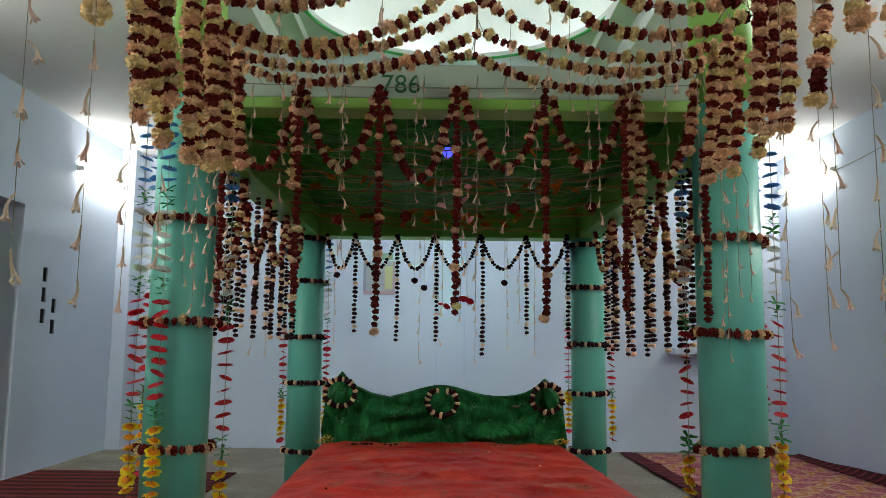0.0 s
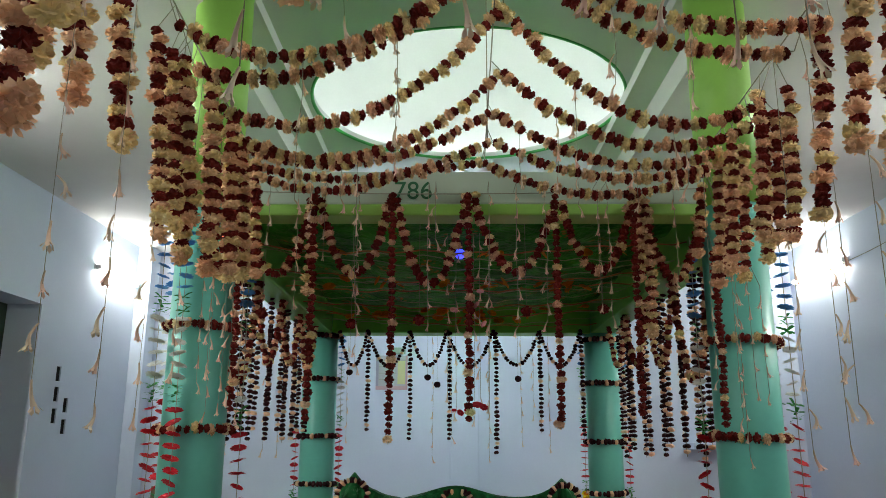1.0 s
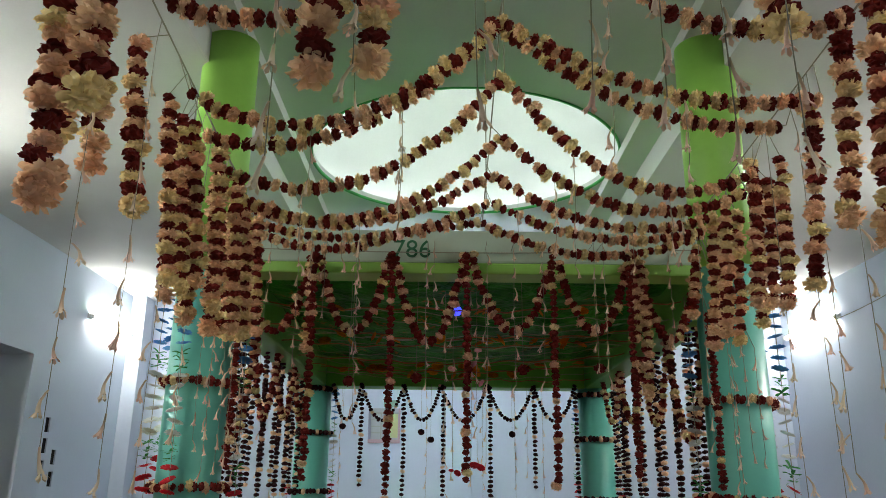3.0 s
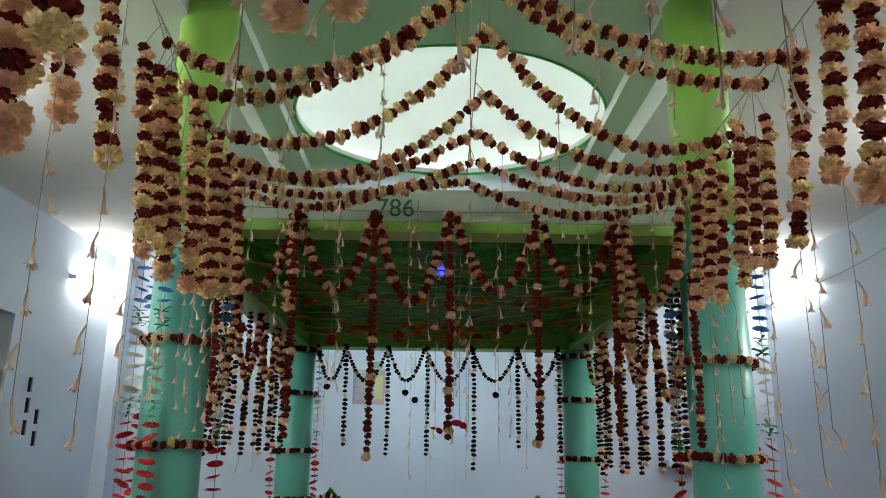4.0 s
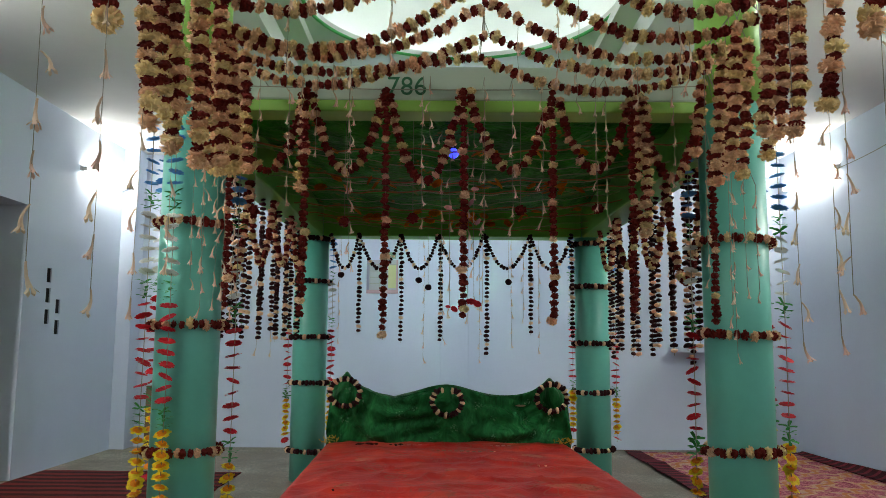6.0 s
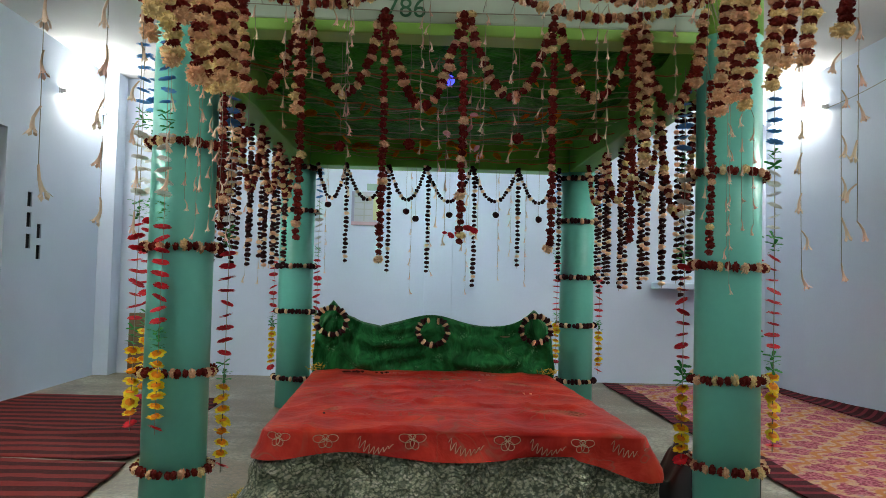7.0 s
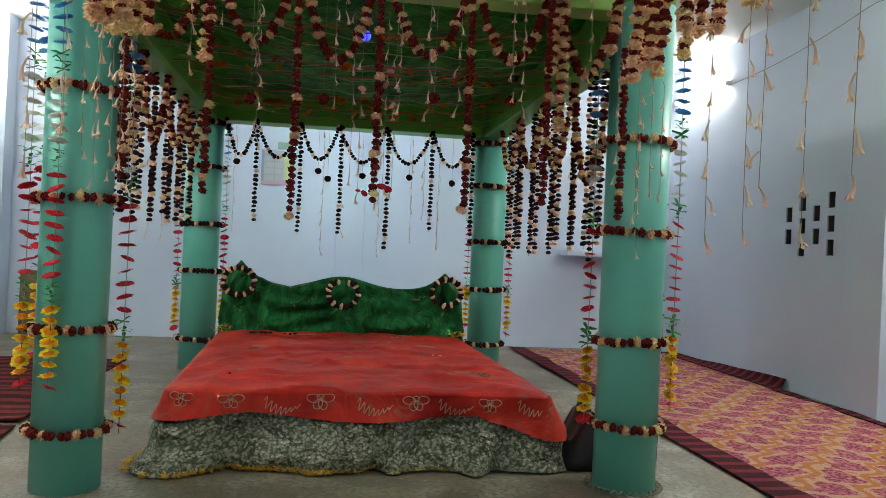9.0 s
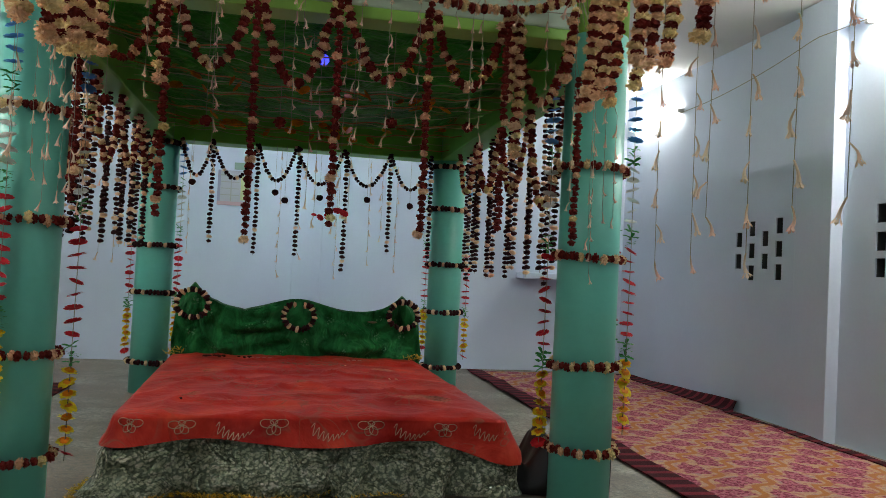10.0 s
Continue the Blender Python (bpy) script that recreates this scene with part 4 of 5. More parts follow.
for c, z in ((-0.83, 0.755), (-0.04, 0.69), (0.77, 0.725)):
    gap = 0.22 if c == -0.04 else 0.0
    ring = [(c + 0.115 * math.cos(a), 2.62 - 0.01 * math.sin(a), z + 0.105 * (min(math.sin(a), 0.82) if gap else math.sin(a))) for a in (math.pi / 2 + gap + (2 * math.pi - 2 * gap) * k / 40 for k in range(41))]
    garland(ring, ("s_dark", "s_cream", "s_dark"), 0.0225, 0.024, "dark red and cream flower ring hung on the headboard", "headboard flower rings", 0.55, name="flower_ring")
# gold tassel fringe beside the headboard
for x, s in ((-1.0, 1), (0.93, -1)):
    e = empty("tinsel_fringe", (x, 2.66, 0.40), "gold tinsel fringe at the headboard's foot", "trim", "tinsel fringes")
    bm = bmesh.new()
    random.seed(int(10 + x * 3))
    for k in range(26):
        a = Vector((x + s * random.uniform(0, 0.14), 2.64 + random.uniform(-0.03, 0.03), 0.38 + random.uniform(-0.01, 0.03)))
        tube(bm, [a, a + Vector((random.uniform(-0.03, 0.03), random.uniform(-0.03, 0.0), random.uniform(0.0, 0.035)))], 0.003, 4)
    tagged(part("tinsel", bm, GOLD, e), kind="stuff")

# ---- rugs ----


def rug(name, corners, mat, label, z=0.0, thick=0.008, wob=0.012, seed=0):
    a, b, c, d = [Vector((*p, 0)) for p in corners]

    def f(u, v):
        p = a.lerp(b, u).lerp(d.lerp(c, u), v)
        e = noise.noise(Vector((p.x * 2.3, p.y * 2.3, seed)))
        lift = max(0.0, noise.noise(Vector((p.x * 1.4, p.y * 1.8, seed + 5)))) * 0.03 + max(0.0, noise.noise(Vector((p.x * 0.8, p.y * 6.0, seed + 9)))) * 0.008
        return (p.x + wob * e * 2, p.y + wob * e * 2, z + thick + lift)
    ob = part(name, sheet(60, 60, f), mat)
    ob.modifiers.new("thick", "SOLIDIFY").thickness = thick
    return ob


tagged(rug("rug", ((-3.56, 1.22), (-1.80, 1.14), (-1.83, 3.50), (-3.56, 3.55)), DARI, "", 0.001, seed=1), "maroon and black striped woven rug on the floor", "rug", "striped rugs")
tagged(rug("rug", ((-3.55, -1.6), (-1.66, -1.6), (-1.78, 1.04), (-3.55, 1.10)), DARI, "", 0.001, seed=2), "maroon and black striped woven rug on the floor", "rug", "striped rugs")
carpet = empty("carpet", (2.8, 2, 0), "magenta and cream flowered carpet with striped dark border", "carpet")
for nm, c, m in (("field", ((2.05, -2.4), (3.56, -2.4), (3.56, 4.98), (2.05, 4.98)), CARPET), ("field", ((3.562, 2.62), (3.602, 2.62), (3.602, 4.98), (3.562, 4.98)), CARPET), ("border", ((1.87, -2.4), (2.045, -2.4), (2.045, 4.98), (1.87, 4.98)), BORDER)):
    o = rug(nm, c, m, "", 0.001, wob=0.006, seed=4)
    o.parent, o.matrix_parent_inverse = carpet, carpet.matrix_basis.inverted()


def lapped_border(u, v):
    """The border along the wall: pushed up it at the far end, lying clear of the pilaster nearer by."""
    y = -2.4 + 7.3 * v
    lap = min(1.0, max(0.0, (y - 2.60) / 0.06))
    ripple = noise.noise(Vector((0, y * 1.7, 3)))
    up = lap * (0.02 + 0.065 * min(1.0, max(0.0, (4.3 - y) / 1.5)) + 0.015 * ripple) + (1 - lap) * max(0.0, 0.006 + 0.03 * noise.noise(Vector((2, y * 2.6, 3))))
    reach = 0.125 + (1 - lap) * (-0.05 + 0.015 * ripple)
    return (3.563 + 0.037 * lap + reach * u ** 0.8, y, 0.012 + up * u ** 2)


o = part("border", sheet(8, 160, lapped_border), BORDER, carpet)
o.modifiers.new("thick", "SOLIDIFY").thickness = 0.008

# ---- things on the walls ----
calendar = empty("wall_calendar", (-0.75, YB, 1.9), "pale framed wall calendar with a yellow panel and pink edge", "calendar")
part("board", cuboid((-0.91, YB - 0.018, 1.70), (-0.58, YB - 0.003, 2.06), 0.003), PALE, calendar, "", False)
part("yellow_panel", cuboid((-0.685, YB - 0.022, 1.745), (-0.60, YB - 0.0185, 2.0), 0.001), YPANEL, calendar, "faded yellow panel", False)
part("green_header", cuboid((-0.76, YB - 0.020, 2.075), (-0.60, YB - 0.004, 2.15), 0.002), SAGE, calendar, "sage green header", False)
for lo, hi, mat in (((-0.925, 1.685), (-0.575, 1.725), PINKF), ((-0.925, 2.0), (-0.575, 2.015), GREYW), ((-0.925, 1.725), (-0.895, 2.06), LILAC), ((-0.595, 1.725), (-0.575, 2.06), PINKF)):
    part("frame_bar", cuboid((lo[0], YB - 0.028, lo[1]), (hi[0], YB - 0.004, hi[1]), 0.002), mat, calendar, "", False)
for k in range(3):
    part("printed_line", cuboid((-0.89, YB - 0.021, 1.79 + 0.07 * k), (-0.70, YB - 0.0185, 1.800 + 0.07 * k)), GREYW, calendar, "", False)
part("printed_line", cuboid((-0.79, YB - 0.023, 1.73), (-0.778, YB - 0.0187, 2.0)), GREYW, calendar, "", False)
ledge = empty("wall_shelf", (2.75, YB, 1.1), "white painted masonry shelf projecting from the wall", "shelf", kind="structure")
part("slab", cuboid((2.45, YB - 0.30, 1.06), (3.05, YB, 1.13), 0.008), WALL, ledge, "", False)
e = empty("wooden_board", (-3.1, YB - 0.1, 0), "brown wooden board leaning in the corner", "board")
part("plank", cuboid((-3.29, YB - 0.10, 0.0), (-3.12, YB - 0.05, 0.66), 0.01), BROWN, e)
e = empty("cable", (XR, 1.55, 3.0), "thin black cable drooping from the pilaster to the tube lamp", "cable")
bm = bmesh.new()
tube(bm, catenary((XR - 0.03, 3.9, 2.84), (XR - 0.14, 1.7, 2.95), 0.05) + catenary((XR - 0.14, 1.6, 2.96), (XR - 0.04, -1.5, 3.1), 0.06), 0.0035, 5)
part("wire", bm, THREAD, e)


def cloth_heap(u, v):
    """Bunched cloth: one hump against the tomb, a taller one behind the pillar, a dip between."""
    x, y = 0.97 + 0.28 * u, 0.24 + 0.40 * v
    edge = min(1.0, 6 * u, 6 * (1 - u), 6 * v, 6 * (1 - v)) ** 0.6
    h = 0.16 * math.exp(-((x - 1.0) / 0.06) ** 2) + 0.25 * math.exp(-((x - 1.17) / 0.065) ** 2) + 0.05
    return (x, y + 0.02 * math.sin(14 * x), 0.004 + h * edge * (1 + 0.35 * noise.noise(Vector((x * 11, y * 8, 1)))))


tagged(part("black_cloth", sheet(40, 40, cloth_heap), BLACK), "bunched black cloth on the floor between tomb and pillar", "cloth").modifiers.new("thick", "SOLIDIFY").thickness = 0.003

# ---- flower bands round the pillars ----
random.seed(21)
for (x, y, r), zs in zip(PILLARS, ((1.66, 1.206, 0.667, 0.25), (1.595, 1.183, 0.682, 0.298), (2.02, 1.653, 1.185, 0.80, 0.244), (1.99, 1.62, 1.143, 0.74, 0.27))):
    for z in zs:
        n, rr = 44, r + 0.017
        tx, ty = random.uniform(-0.03, 0.03), random.uniform(-0.04, 0.02)
        ring = [(x + rr * math.cos(a), y + rr * math.sin(a), z + rr * (tx * math.cos(a) + ty * math.sin(a))) for a in (2 * math.pi * k / n for k in range(n + 1))]
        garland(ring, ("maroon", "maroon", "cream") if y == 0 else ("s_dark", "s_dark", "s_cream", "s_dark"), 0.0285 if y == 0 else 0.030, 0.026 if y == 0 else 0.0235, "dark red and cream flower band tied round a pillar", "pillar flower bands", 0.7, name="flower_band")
# wire twist at the foot of a front pillar
e = empty("wire_coil", (1.235, 0, 0), "thin twisted wire coil round the pillar foot", "wire")
bm = bmesh.new()
tube(bm, [(1.235 + (0.165 + 0.012 * math.cos(31 * a)) * math.cos(a), (0.165 + 0.012 * math.cos(31 * a)) * math.sin(a), 0.016 + 0.009 * math.sin(31 * a)) for a in (2 * math.pi * k / 240 for k in range(241))], 0.003, 5)
part("twist", bm, THREAD, e)
# black cable standing up beside the same pillar
e = empty("cable", (1.395, 0.03, 0), "black cable rising from the floor beside the pillar", "cable")
bm = bmesh.new()
tube(bm, [(1.30, 0.20, 0.006), (1.36, 0.12, 0.006), (1.388, 0.05, 0.010), (1.394, 0.02, 0.04), (1.393, 0.01, 0.14), (1.396, 0.01, 0.285)], 0.0055, 6)
part("wire", bm, BLACK, e)

# ---- fabric flower strings on the pillars ----
SEQ = ["blue"] * 6 + ["leaf"] * 3 + ["white"] * 6 + ["leaf"] * 3 + ["red"] * 9 + ["leaf"] * 3 + ["yellow"] * 7 + ["red"]
GAPS = {"yellow": 0.88, "leaf": 0.62}


def fabric_string(x, y, top, bottom, r=0.034):
    g = empty("flower_string", (x, y, top), "string of blue, white, red and yellow fabric flowers", "flower string", "fabric flower strings")
    string_part([(x, y, 2.1), (x + 0.006, y, (top + bottom) / 2), (x, y, bottom)], g, 0.002)
    step = (top - bottom) / sum(GAPS.get(k, 1.0) for k in SEQ)
    z = top
    for k, kind in enumerate(SEQ):
        gap = step * GAPS.get(kind, 1.0)
        z -= gap
        place(kind, (x + random.uniform(-0.004, 0.004), y + random.uniform(-0.004, 0.004), z + gap * 0.5), (random.uniform(-0.3, 0.3), random.uniform(-0.8, -0.1) if kind == "yellow" else random.uniform(-0.4, 0.15), 1), r * random.uniform(0.88, 1.15) * {"leaf": 1.15}.get(kind, 1), 0.55 if kind == "yellow" else 0.75, g, "leaf" if kind == "leaf" else "flower")
        if kind == "yellow":
            place("orange", (x, y - 0.004, z + gap * 0.66), (0, -0.5, 1), r * 0.62, 0.8, g)
    return g


random.seed(31)
for x, y, t, b in ((-1.375, -0.10, 2.10, 0.42), (-1.24, -0.19, 2.08, 0.42), (-1.41, 0.14, 2.1, 0.5), (-1.005, -0.02, 2.06, 0.23), (1.045, 0.04, 2.0, 0.28), (1.435, -0.02, 2.02, 0.36), (1.41, 0.12, 2.02, 0.45),
                   (-1.385, 3.15, 2.05, 0.30), (-1.02, 3.15, 2.05, 0.35), (1.02, 3.15, 2.05, 0.4), (1.385, 3.15, 2.05, 0.33)):
    fabric_string(x, y, t, b)


# ---- garland arbour before the canopy ----
def wire(pts, label="thin hanging wire that carries the garlands"):
    e = empty("wire", pts[0], label, "wire", "garland wires")
    bm = bmesh.new()
    tube(bm, pts, 0.0025, 5)
    part("strand", bm, THREAD, e)


def left_wire(y):
    return (-0.95 - 0.21 * (y + 0.1) / 3.1, y, 2.37)


def right_wire(y):
    return (1.02 + 0.18 * (y + 0.1) / 3.1, y, 2.36)


wire(catenary((-0.95, -0.1, 2.37), (-0.74, -3.2, 2.37), 0.0))
wire(catenary((1.02, -0.1, 2.36), (0.84, -3.2, 2.36), 0.0))
wire(catenary((0.08, -0.1, 2.42), (0.05, -3.2, 2.72), 0.0))
wire([(0.08, -0.45, 2.40), (0.08, -0.45, ZC)])
wire([(0.1, -1.25, 2.55), (0.1, -1.25, ZC)])
wire(catenary((-1.06, -0.14, 2.27), (1.06, -0.14, 2.28), 0.02))

random.seed(41)
def on_swag(x, y):
    """The point of the nearest swag below which a thread at x, y hangs, or the side wire."""
    row = min(ROWS_SWAG, key=lambda q: abs(q[0] - y))
    _, l, c, r, sl, sr = row
    (xa, za), (xb, zb), sg = (l, c, sl) if x < c[0] else (c, r, sr)
    u = (x - xa) / (xb - xa)
    if not 0.08 <= u <= 0.92 or abs(row[0] - y) > 0.12:
        return None
    return (x, row[0], za + (zb - za) * u - 4 * sg * u * (1 - u))


ROWS_SWAG = (
    (-2.0, (-0.75, 2.30), (0.05, 2.62), (0.85, 2.28), 0.17, 0.17),
    (-1.65, (-0.80, 2.25), (0.055, 2.50), (0.94, 2.255), 0.20, 0.11),
    (-1.55, (-0.78, 2.17), (0.06, 2.54), (0.88, 2.22), 0.16, 0.11),
    (-1.25, (-0.80, 2.19), (0.10, 2.54), (0.89, 2.20), 0.20, 0.21),
    (-0.95, (-0.90, 2.25), (0.11, 2.46), (0.99, 2.25), 0.22, 0.17),
    (-0.64, (-0.94, 2.31), (0.09, 2.44), (0.99, 2.27), 0.15, 0.13),
    (-0.45, (-0.92, 2.29), (0.10, 2.39), (1.02, 2.28), 0.115, 0.106),
    (-0.30, (-0.90, 2.28), (0.06, 2.35), (1.05, 2.31), 0.10, 0.13))
for y, l, c, r, sl, sr in ROWS_SWAG:
    lw, cw, rw = left_wire(y), (0.08 + 0.03 * (y + 0.1) / 3.1, y, 2.42 - 0.3 * (y + 0.1) / 3.1), right_wire(y)
    half_a = catenary((l[0], y, l[1]), (c[0], y, c[1]), sl)
    if y == -0.30:
        half_a = catenary((l[0], y, l[1]), (-0.27, y, 2.30), 0.07) + catenary((-0.27, y, 2.30), (c[0], y, c[1]), 0.004)[1:]
    half_b = catenary((c[0], y, c[1]), (r[0], y, r[1]), sr)
    garland(half_a, MIXED, 0.0265, 0.0265, SWAG, "arbour swags", 0.72, hooks=(lw, cw))
    garland(half_b, MIXED, 0.0265, 0.0265, SWAG, "arbour swags", 0.72, hooks=(rw, cw))


def strand(x, y, top, bottom, r=0.031, pitch=0.0215, pattern=MIXED, group="arbour strands", label=HANG, end=True, lean=0.0, hooks=(), flat=None):
    return garland([(x, y, top), (x + lean * 0.5 + 0.004, y, (top + bottom) / 2), (x + lean, y, bottom)], pattern, pitch, r, label, group, flat or (0.72 if pattern == MIXED else 0.82), end, hooks=hooks)


LEFT = ((-0.725, -2.50, 2.36, 1.64), (-0.82, -2.30, 2.36, 1.84), (-0.90, -2.00, 2.36, 1.90), (-0.90, -1.75, 2.36, 1.89), (-0.87, -1.55, 2.30, 1.76), (-0.835, -1.42, 2.28, 1.79), (-0.88, -1.30, 2.26, 1.70), (-0.93, -1.17, 2.25, 1.76), (-0.84, -0.92, 2.25, 1.73), (-0.945, -0.65, 2.25, 1.78), (-0.86, -0.72, 2.26, 1.80),
        (-0.885, -1.05, 2.25, 1.72), (-0.885, -0.80, 2.26, 1.75), (-0.90, -0.50, 2.25, 1.84),
        (-0.80, -1.30, 2.26, 1.74), (-0.80, -1.08, 2.25, 1.72), (-0.86, -1.46, 2.28, 1.76), (-0.83, -0.84, 2.25, 1.74), (-0.90, -0.93, 2.25, 1.74), (-0.84, -0.60, 2.25, 1.80), (-0.93, -1.36, 2.26, 1.76))
RIGHT = ((0.74, -2.35, 2.36, 1.66), (0.80, -2.15, 2.36, 1.70), (0.86, -1.90, 2.36, 1.83), (0.91, -1.60, 2.26, 1.75), (0.975, -1.25, 2.26, 1.78), (0.94, -1.12, 2.3, 1.82), (0.99, -1.00, 2.30, 1.87), (1.05, -0.87, 2.26, 1.80), (0.96, -0.62, 2.25, 1.76), (1.06, -0.42, 2.26, 1.86), (1.01, -0.75, 2.25, 1.76),
         (1.02, -0.50, 2.24, 1.83), (1.0, -0.28, 2.26, 1.96), (0.93, -0.86, 2.26, 1.80), (0.99, -0.68, 2.26, 1.80), (1.03, -1.02, 2.27, 1.84))
for x, y, t, b in LEFT + RIGHT:
    slope = 0.055 if y < -1.4 else 0.03
    x += -slope * 0.5 if x < 0 else slope * 0.5
    strand(x, y, t, b, 0.0335 if y < -1.7 else 0.0283, 0.0300 if y < -1.7 else 0.0245, lean=slope if x < 0 else -slope, hooks=(left_wire(y) if x < 0 else right_wire(y),))
for x, y, b in ((-0.31, -2.45, 1.88), (-0.22, -2.45, 1.90), (0.47, -2.45, 1.97), (-0.62, -2.55, 1.78)):
    strand(x, y, 2.30, b, 0.0345, 0.030)
wire(catenary((-0.8, -2.45, 2.37), (0.85, -2.45, 2.37), 0.06))

# ---- fringe on the canopy's front beam ----
PEAKS = ((-1.02, 2.22), (-0.67, 2.215), (-0.33, 2.215), (0.01, 2.24), (0.40, 2.205), (0.75, 2.23), (1.05, 2.20))
SAGS = (0.35, 0.345, 0.40, 0.345, 0.335, 0.37)
for (xa, za), (xb, zb), sg in zip(PEAKS, PEAKS[1:], SAGS):
    garland(catenary((xa + 0.012, -0.20, za), (xb - 0.012, -0.20, zb), sg, 36), ("maroon", "cream", "maroon"), 0.0225, 0.026, "maroon and cream flower garland looped along the canopy beam", "beam fringe swags", 0.7)
for x, t, b, m in ((-0.66, 2.2, 1.24, 1.75), (-0.325, 2.2, 1.15, 1.62), (0.0, 2.2, 1.25, 1.6), (0.37, 2.2, 1.21, 1.6), (0.70, 2.2, 1.26, 1.6), (-0.97, 1.95, 1.27, 1.6), (1.03, 1.95, 1.22, 1.6)):
    strand(x, -0.32, t, b, 0.022, 0.026, ("maroon",) * 6 + ("cream",), "red rose strands", "long strand of dark maroon roses with few cream flowers", False, hooks=((x, -0.14, 2.262),))
for x, b in ((-0.69, 1.80), (0.78, 1.62), (0.74, 1.86)):
    strand(x, -0.24, 2.2, b, 0.028, 0.023, MIXED, "beam strands", hooks=((x, -0.14, 2.262),))
for x, z in ((-0.53, 1.68), (-0.22, 1.70), (0.27, 1.74), (0.62, 1.75), (-0.94, 1.73)):
    e = empty("hanging_rose", (x, 0.0, z), "single dark red rose hanging on a thread", "flower", "hanging roses")
    string_part([(x, 0, 2.15), (x, 0, z)], e)
    place("maroon", (x, 0, z), (0.2, -0.5, -1), 0.031, 0.9, e, "flower")
# red paper star flowers below the middle strand
e = empty("star_flower_cluster", (0.02, -0.3, 1.26), "cluster of bright red star flowers under a strand", "flower")
for dx, dz, s in ((0.035, 0.02, 0.024), (0.0, -0.005, 0.022), (-0.035, -0.01, 0.016), (0.06, 0.012, 0.018), (-0.06, 0.0, 0.011)):
    place("red", (dx, -0.30, 1.285 + dz), (0.2, -0.7, 0.6), s, 0.6, e, "star_flower")
for dx, dz in ((0.05, 0.48), (0.06, 0.34), (-0.06, 0.40), (0.03, 0.42)):
    place("pink", (dx, -0.30, 1.3 + dz), (random.uniform(-1, 1), -0.4, 0.6), 0.017, 0.9, e, "paper_flower")


# ---- tuberose strings ----
def tuberose(x, y, top, bottom, gap=0.10, size=0.058, first=None, hook=None):
    g = empty("tuberose_string", (x, y, top), "thread of cream pink tuberose florets hanging down", "flower string", "tuberose strings")
    string_part([(x, y, top), (x + random.uniform(-0.008, 0.008), y, (top + bottom) / 2), (x, y, bottom + size)], g, 0.001)
    if hook:
        string_part([(x, y, top), hook], g, 0.0013)
    z = bottom + size
    lim = top if first is None else first
    while z < lim:
        ob = place("floret", (x, y, z), (random.uniform(-0.1, 0.1), random.uniform(-0.1, 0.1), 1), size * 0.8 * random.uniform(0.85, 1.15), 1.25, g, "floret")
        z += gap * random.uniform(0.85, 1.15)
    return g


random.seed(51)
for x, y, t, b in ((-0.86, -2.05, 2.3, 1.22), (-0.84, -1.82, 2.3, 1.185), (-0.92, -1.40, 2.25, 1.19), (-0.90, -1.2, 1.7, 1.33), (-0.885, -0.92, 1.75, 1.36), (-0.88, -0.7, 1.8, 1.28), (-0.98, -0.45, 1.8, 1.25), (-0.92, -0.4, 1.9, 1.22), (-0.98, -0.3, 1.9, 1.3), (-1.06, -0.35, 1.9, 1.22), (-1.12, -0.3, 1.95, 1.34),
                   (0.951, -1.25, 1.80, 1.085), (0.959, -1.45, 2.25, 1.10), (0.927, -1.58, 2.25, 1.20), (0.915, -1.79, 2.3, 1.10), (0.885, -2.0, 2.3, 1.195), (0.937, -2.1, 2.3, 1.21), (1.07, -0.4, 1.9, 1.2), (1.12, -0.3, 1.9, 1.05), (1.17, -0.3, 1.9, 1.32), (1.0, -0.35, 1.9, 1.35), (1.22, -0.3, 1.8, 1.3)):
    near = y < -1.1
    tuberose(x, y, t, b, 0.106 if near else 0.10, 0.062 if near else 0.054, hook=left_wire(y) if x < 0 else right_wire(y))
for x, b in ((-0.05, 1.665), (0.104, 1.68), (0.202, 1.655), (0.29, 1.62), (0.379, 1.60), (-0.326, 1.565), (-0.218, 1.70)):
    tuberose(x, -2.65, 2.36, b, 0.085, 0.058)
wire(catenary((-0.775, -2.65, 2.37), (0.87, -2.65, 2.36), 0.0))
for x, b in ((-0.86, 1.98), (-0.735, 1.70), (-0.48, 1.68), (-0.47, 1.42), (-0.14, 1.95), (-0.17, 1.6), (0.09, 1.60), (0.21, 1.58), (0.33, 1.60), (0.56, 1.68), (0.60, 1.62), (0.885, 1.78), (-0.62, 1.9)):
    tuberose(x, -0.30, 2.26, b, 0.085, 0.052, hook=(x, -0.14, 2.262))
for y, x, ln in ((-2.0, -0.30, 0.30), (-2.0, 0.28, 0.26), (-1.65, -0.46, 0.22), (-1.65, 0.36, 0.30), (-1.65, 0.56, 0.26), (-1.55, -0.22, 0.34), (-1.25, -0.55, 0.30), (-1.25, -0.24, 0.26), (-1.25, 0.32, 0.30), (-1.25, 0.62, 0.22),
                 (-0.95, -0.4, 0.25), (-0.95, 0.3, 0.3), (-0.95, 0.75, 0.2), (-0.64, -0.5, 0.2), (-0.64, 0.2, 0.25), (-0.45, 0.45, 0.2), (-0.45, -0.65, 0.2), (-0.64, 0.65, 0.2)):
    top = on_swag(x, y)
    tuberose(x, y, top[2], top[2] - ln, 0.10, 0.058)
for x, b in ((-0.95, 1.12), (-0.24, 0.97), (-0.08, 1.12), (0.23, 0.97), (0.50, 1.09), (0.73, 1.06), (0.60, 1.3)):
    tuberose(x, 3.06, 2.04, b, 0.12, 0.06)
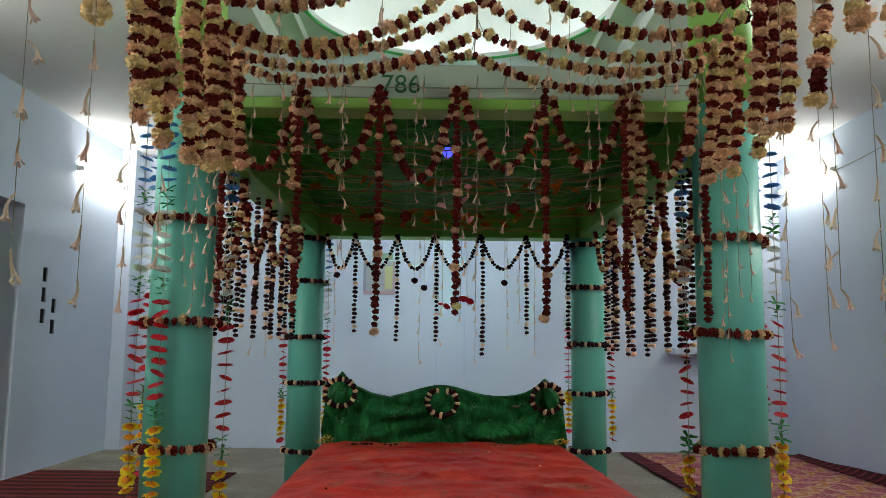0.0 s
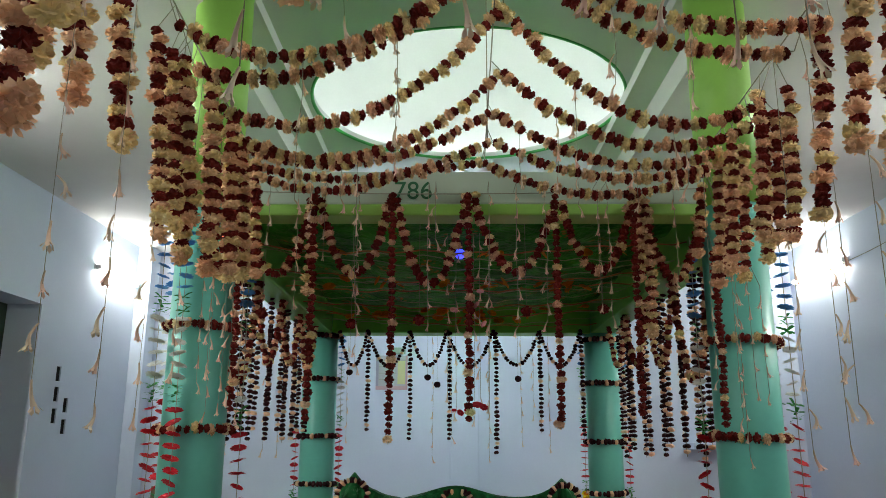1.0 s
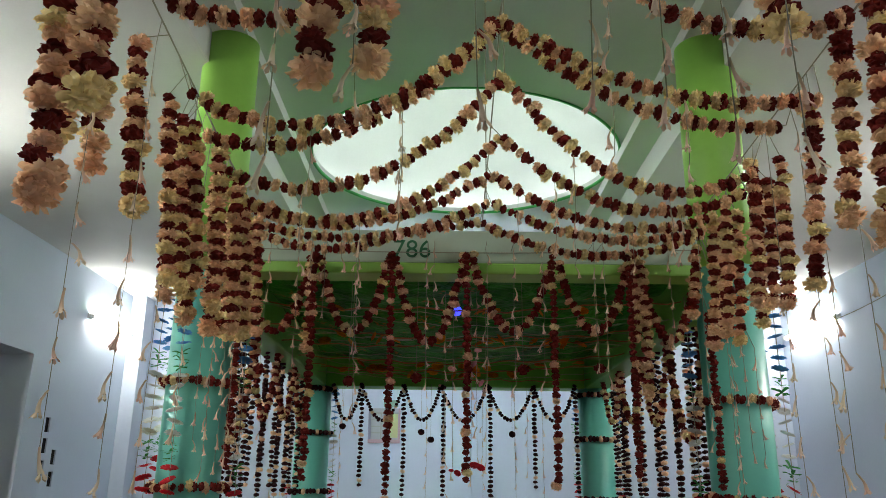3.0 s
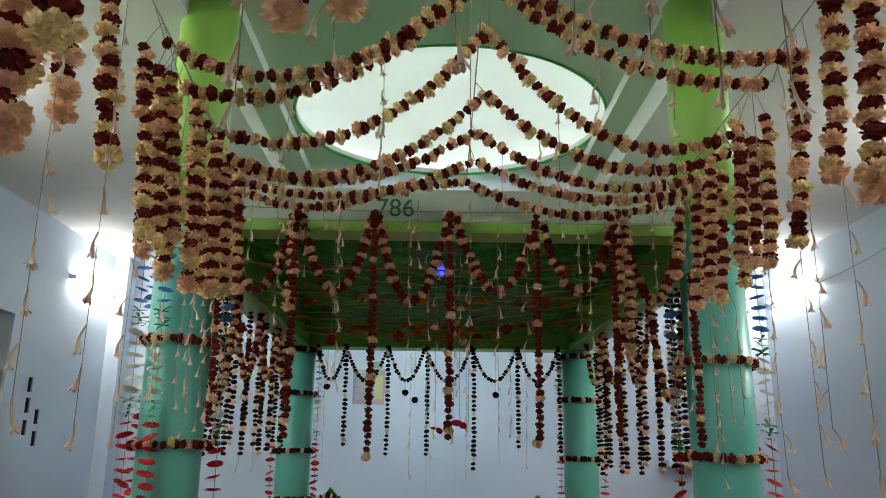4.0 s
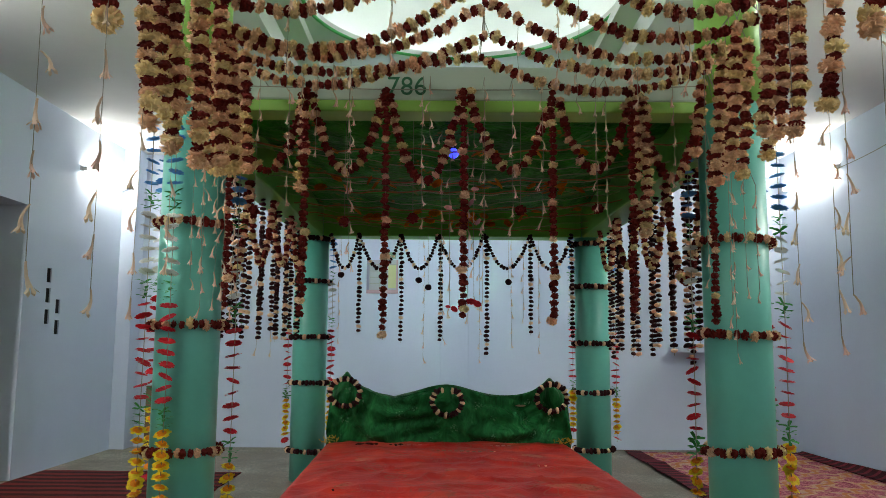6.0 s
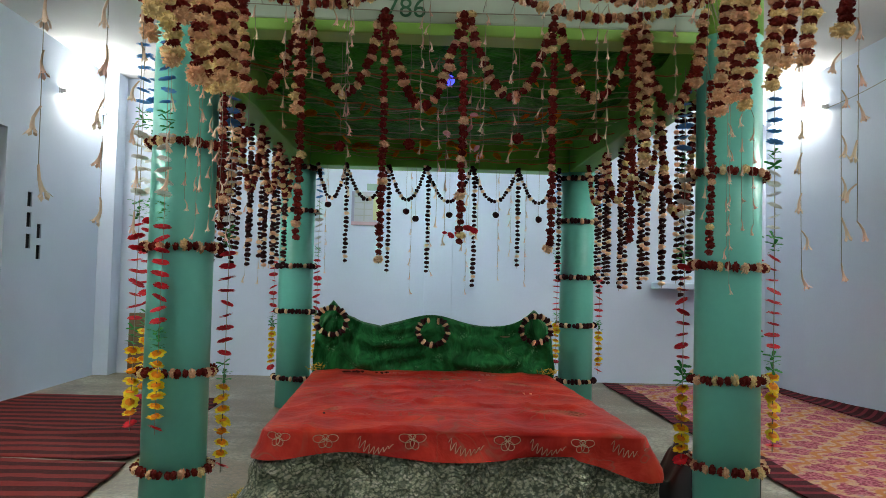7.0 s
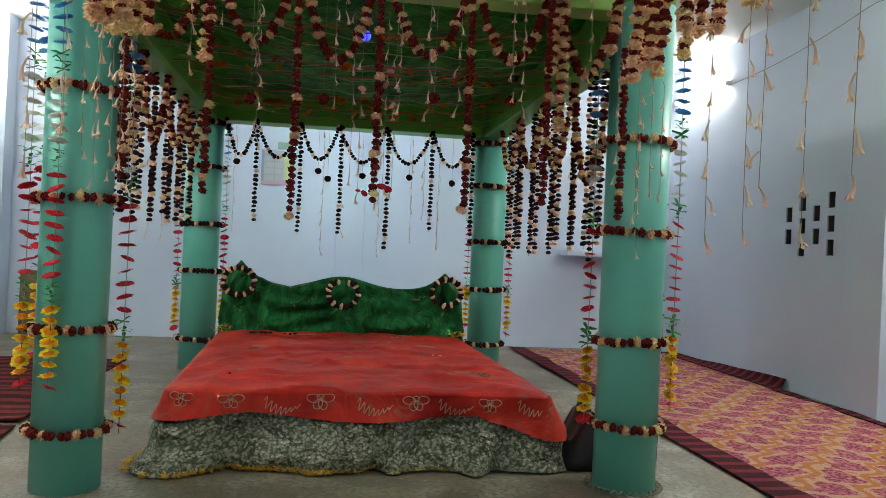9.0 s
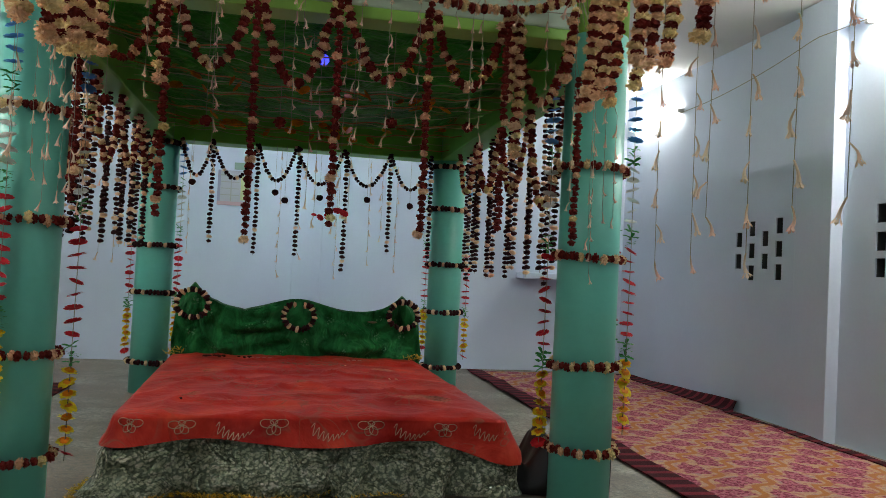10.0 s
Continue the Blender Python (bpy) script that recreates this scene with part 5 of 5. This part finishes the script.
for x, b in ((-0.05, 1.25), (0.03, 1.22), (0.06, 1.3), (-0.09, 1.33), (0.10, 1.28)):
    tuberose(x, 0.05, 2.12, b, 0.12, 0.05)

# ---- dark strands at the rear beam ----
random.seed(61)
RPEAKS = (-1.03, -0.79, -0.43, -0.12, 0.27, 0.66, 1.01)
for a, b in zip(RPEAKS, RPEAKS[1:]):
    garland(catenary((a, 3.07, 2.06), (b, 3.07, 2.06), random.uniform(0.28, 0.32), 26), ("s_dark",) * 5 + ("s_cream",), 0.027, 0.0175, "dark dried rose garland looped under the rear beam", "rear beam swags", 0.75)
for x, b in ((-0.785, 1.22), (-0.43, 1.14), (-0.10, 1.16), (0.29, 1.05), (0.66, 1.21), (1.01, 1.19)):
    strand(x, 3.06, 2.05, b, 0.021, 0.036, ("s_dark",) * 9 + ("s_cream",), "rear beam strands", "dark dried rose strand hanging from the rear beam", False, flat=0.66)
for x, z in ((-0.93, 1.70), (-0.28, 1.66), (0.08, 1.64), (0.47, 1.65), (0.83, 1.62), (-0.2, 1.6)):
    e = empty("hanging_rose", (x, 3.0, z), "single dark red rose hanging on a thread", "flower", "hanging roses")
    string_part([(x, 3.0, 2.05), (x, 3.0, z)], e)
    place("s_dark", (x, 3.0, z), (0, -0.5, -1), 0.03, 0.9, e, "flower")

# ---- strand curtains under the side beams ----
random.seed(71)
for side in (-1, 1):
    for k in range(17):
        y = 0.30 + 0.155 * k
        b = random.uniform(1.04, 1.13) if side > 0 else random.uniform(1.12, 1.22)
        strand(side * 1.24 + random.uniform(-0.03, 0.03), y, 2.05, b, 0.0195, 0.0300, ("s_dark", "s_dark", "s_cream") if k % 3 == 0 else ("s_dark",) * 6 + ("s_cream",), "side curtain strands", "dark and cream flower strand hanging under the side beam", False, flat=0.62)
    for k in range(4):
        y0 = 0.2 + 0.62 * k
        garland(catenary((side * 1.17, y0, 2.06), (side * 1.17, y0 + 0.62, 2.06), (0.60, 0.46, 0.40, 0.36)[k], 26), ("cream", "maroon", "cream", "maroon", "maroon"), 0.030, 0.027, "maroon and cream garland looped under the side beam", "side beam swags", 0.7)
    for k in range(6):
        tuberose(side * 1.30, 0.4 + 0.42 * k, 2.05, random.uniform(1.0, 1.3), 0.12, 0.055)
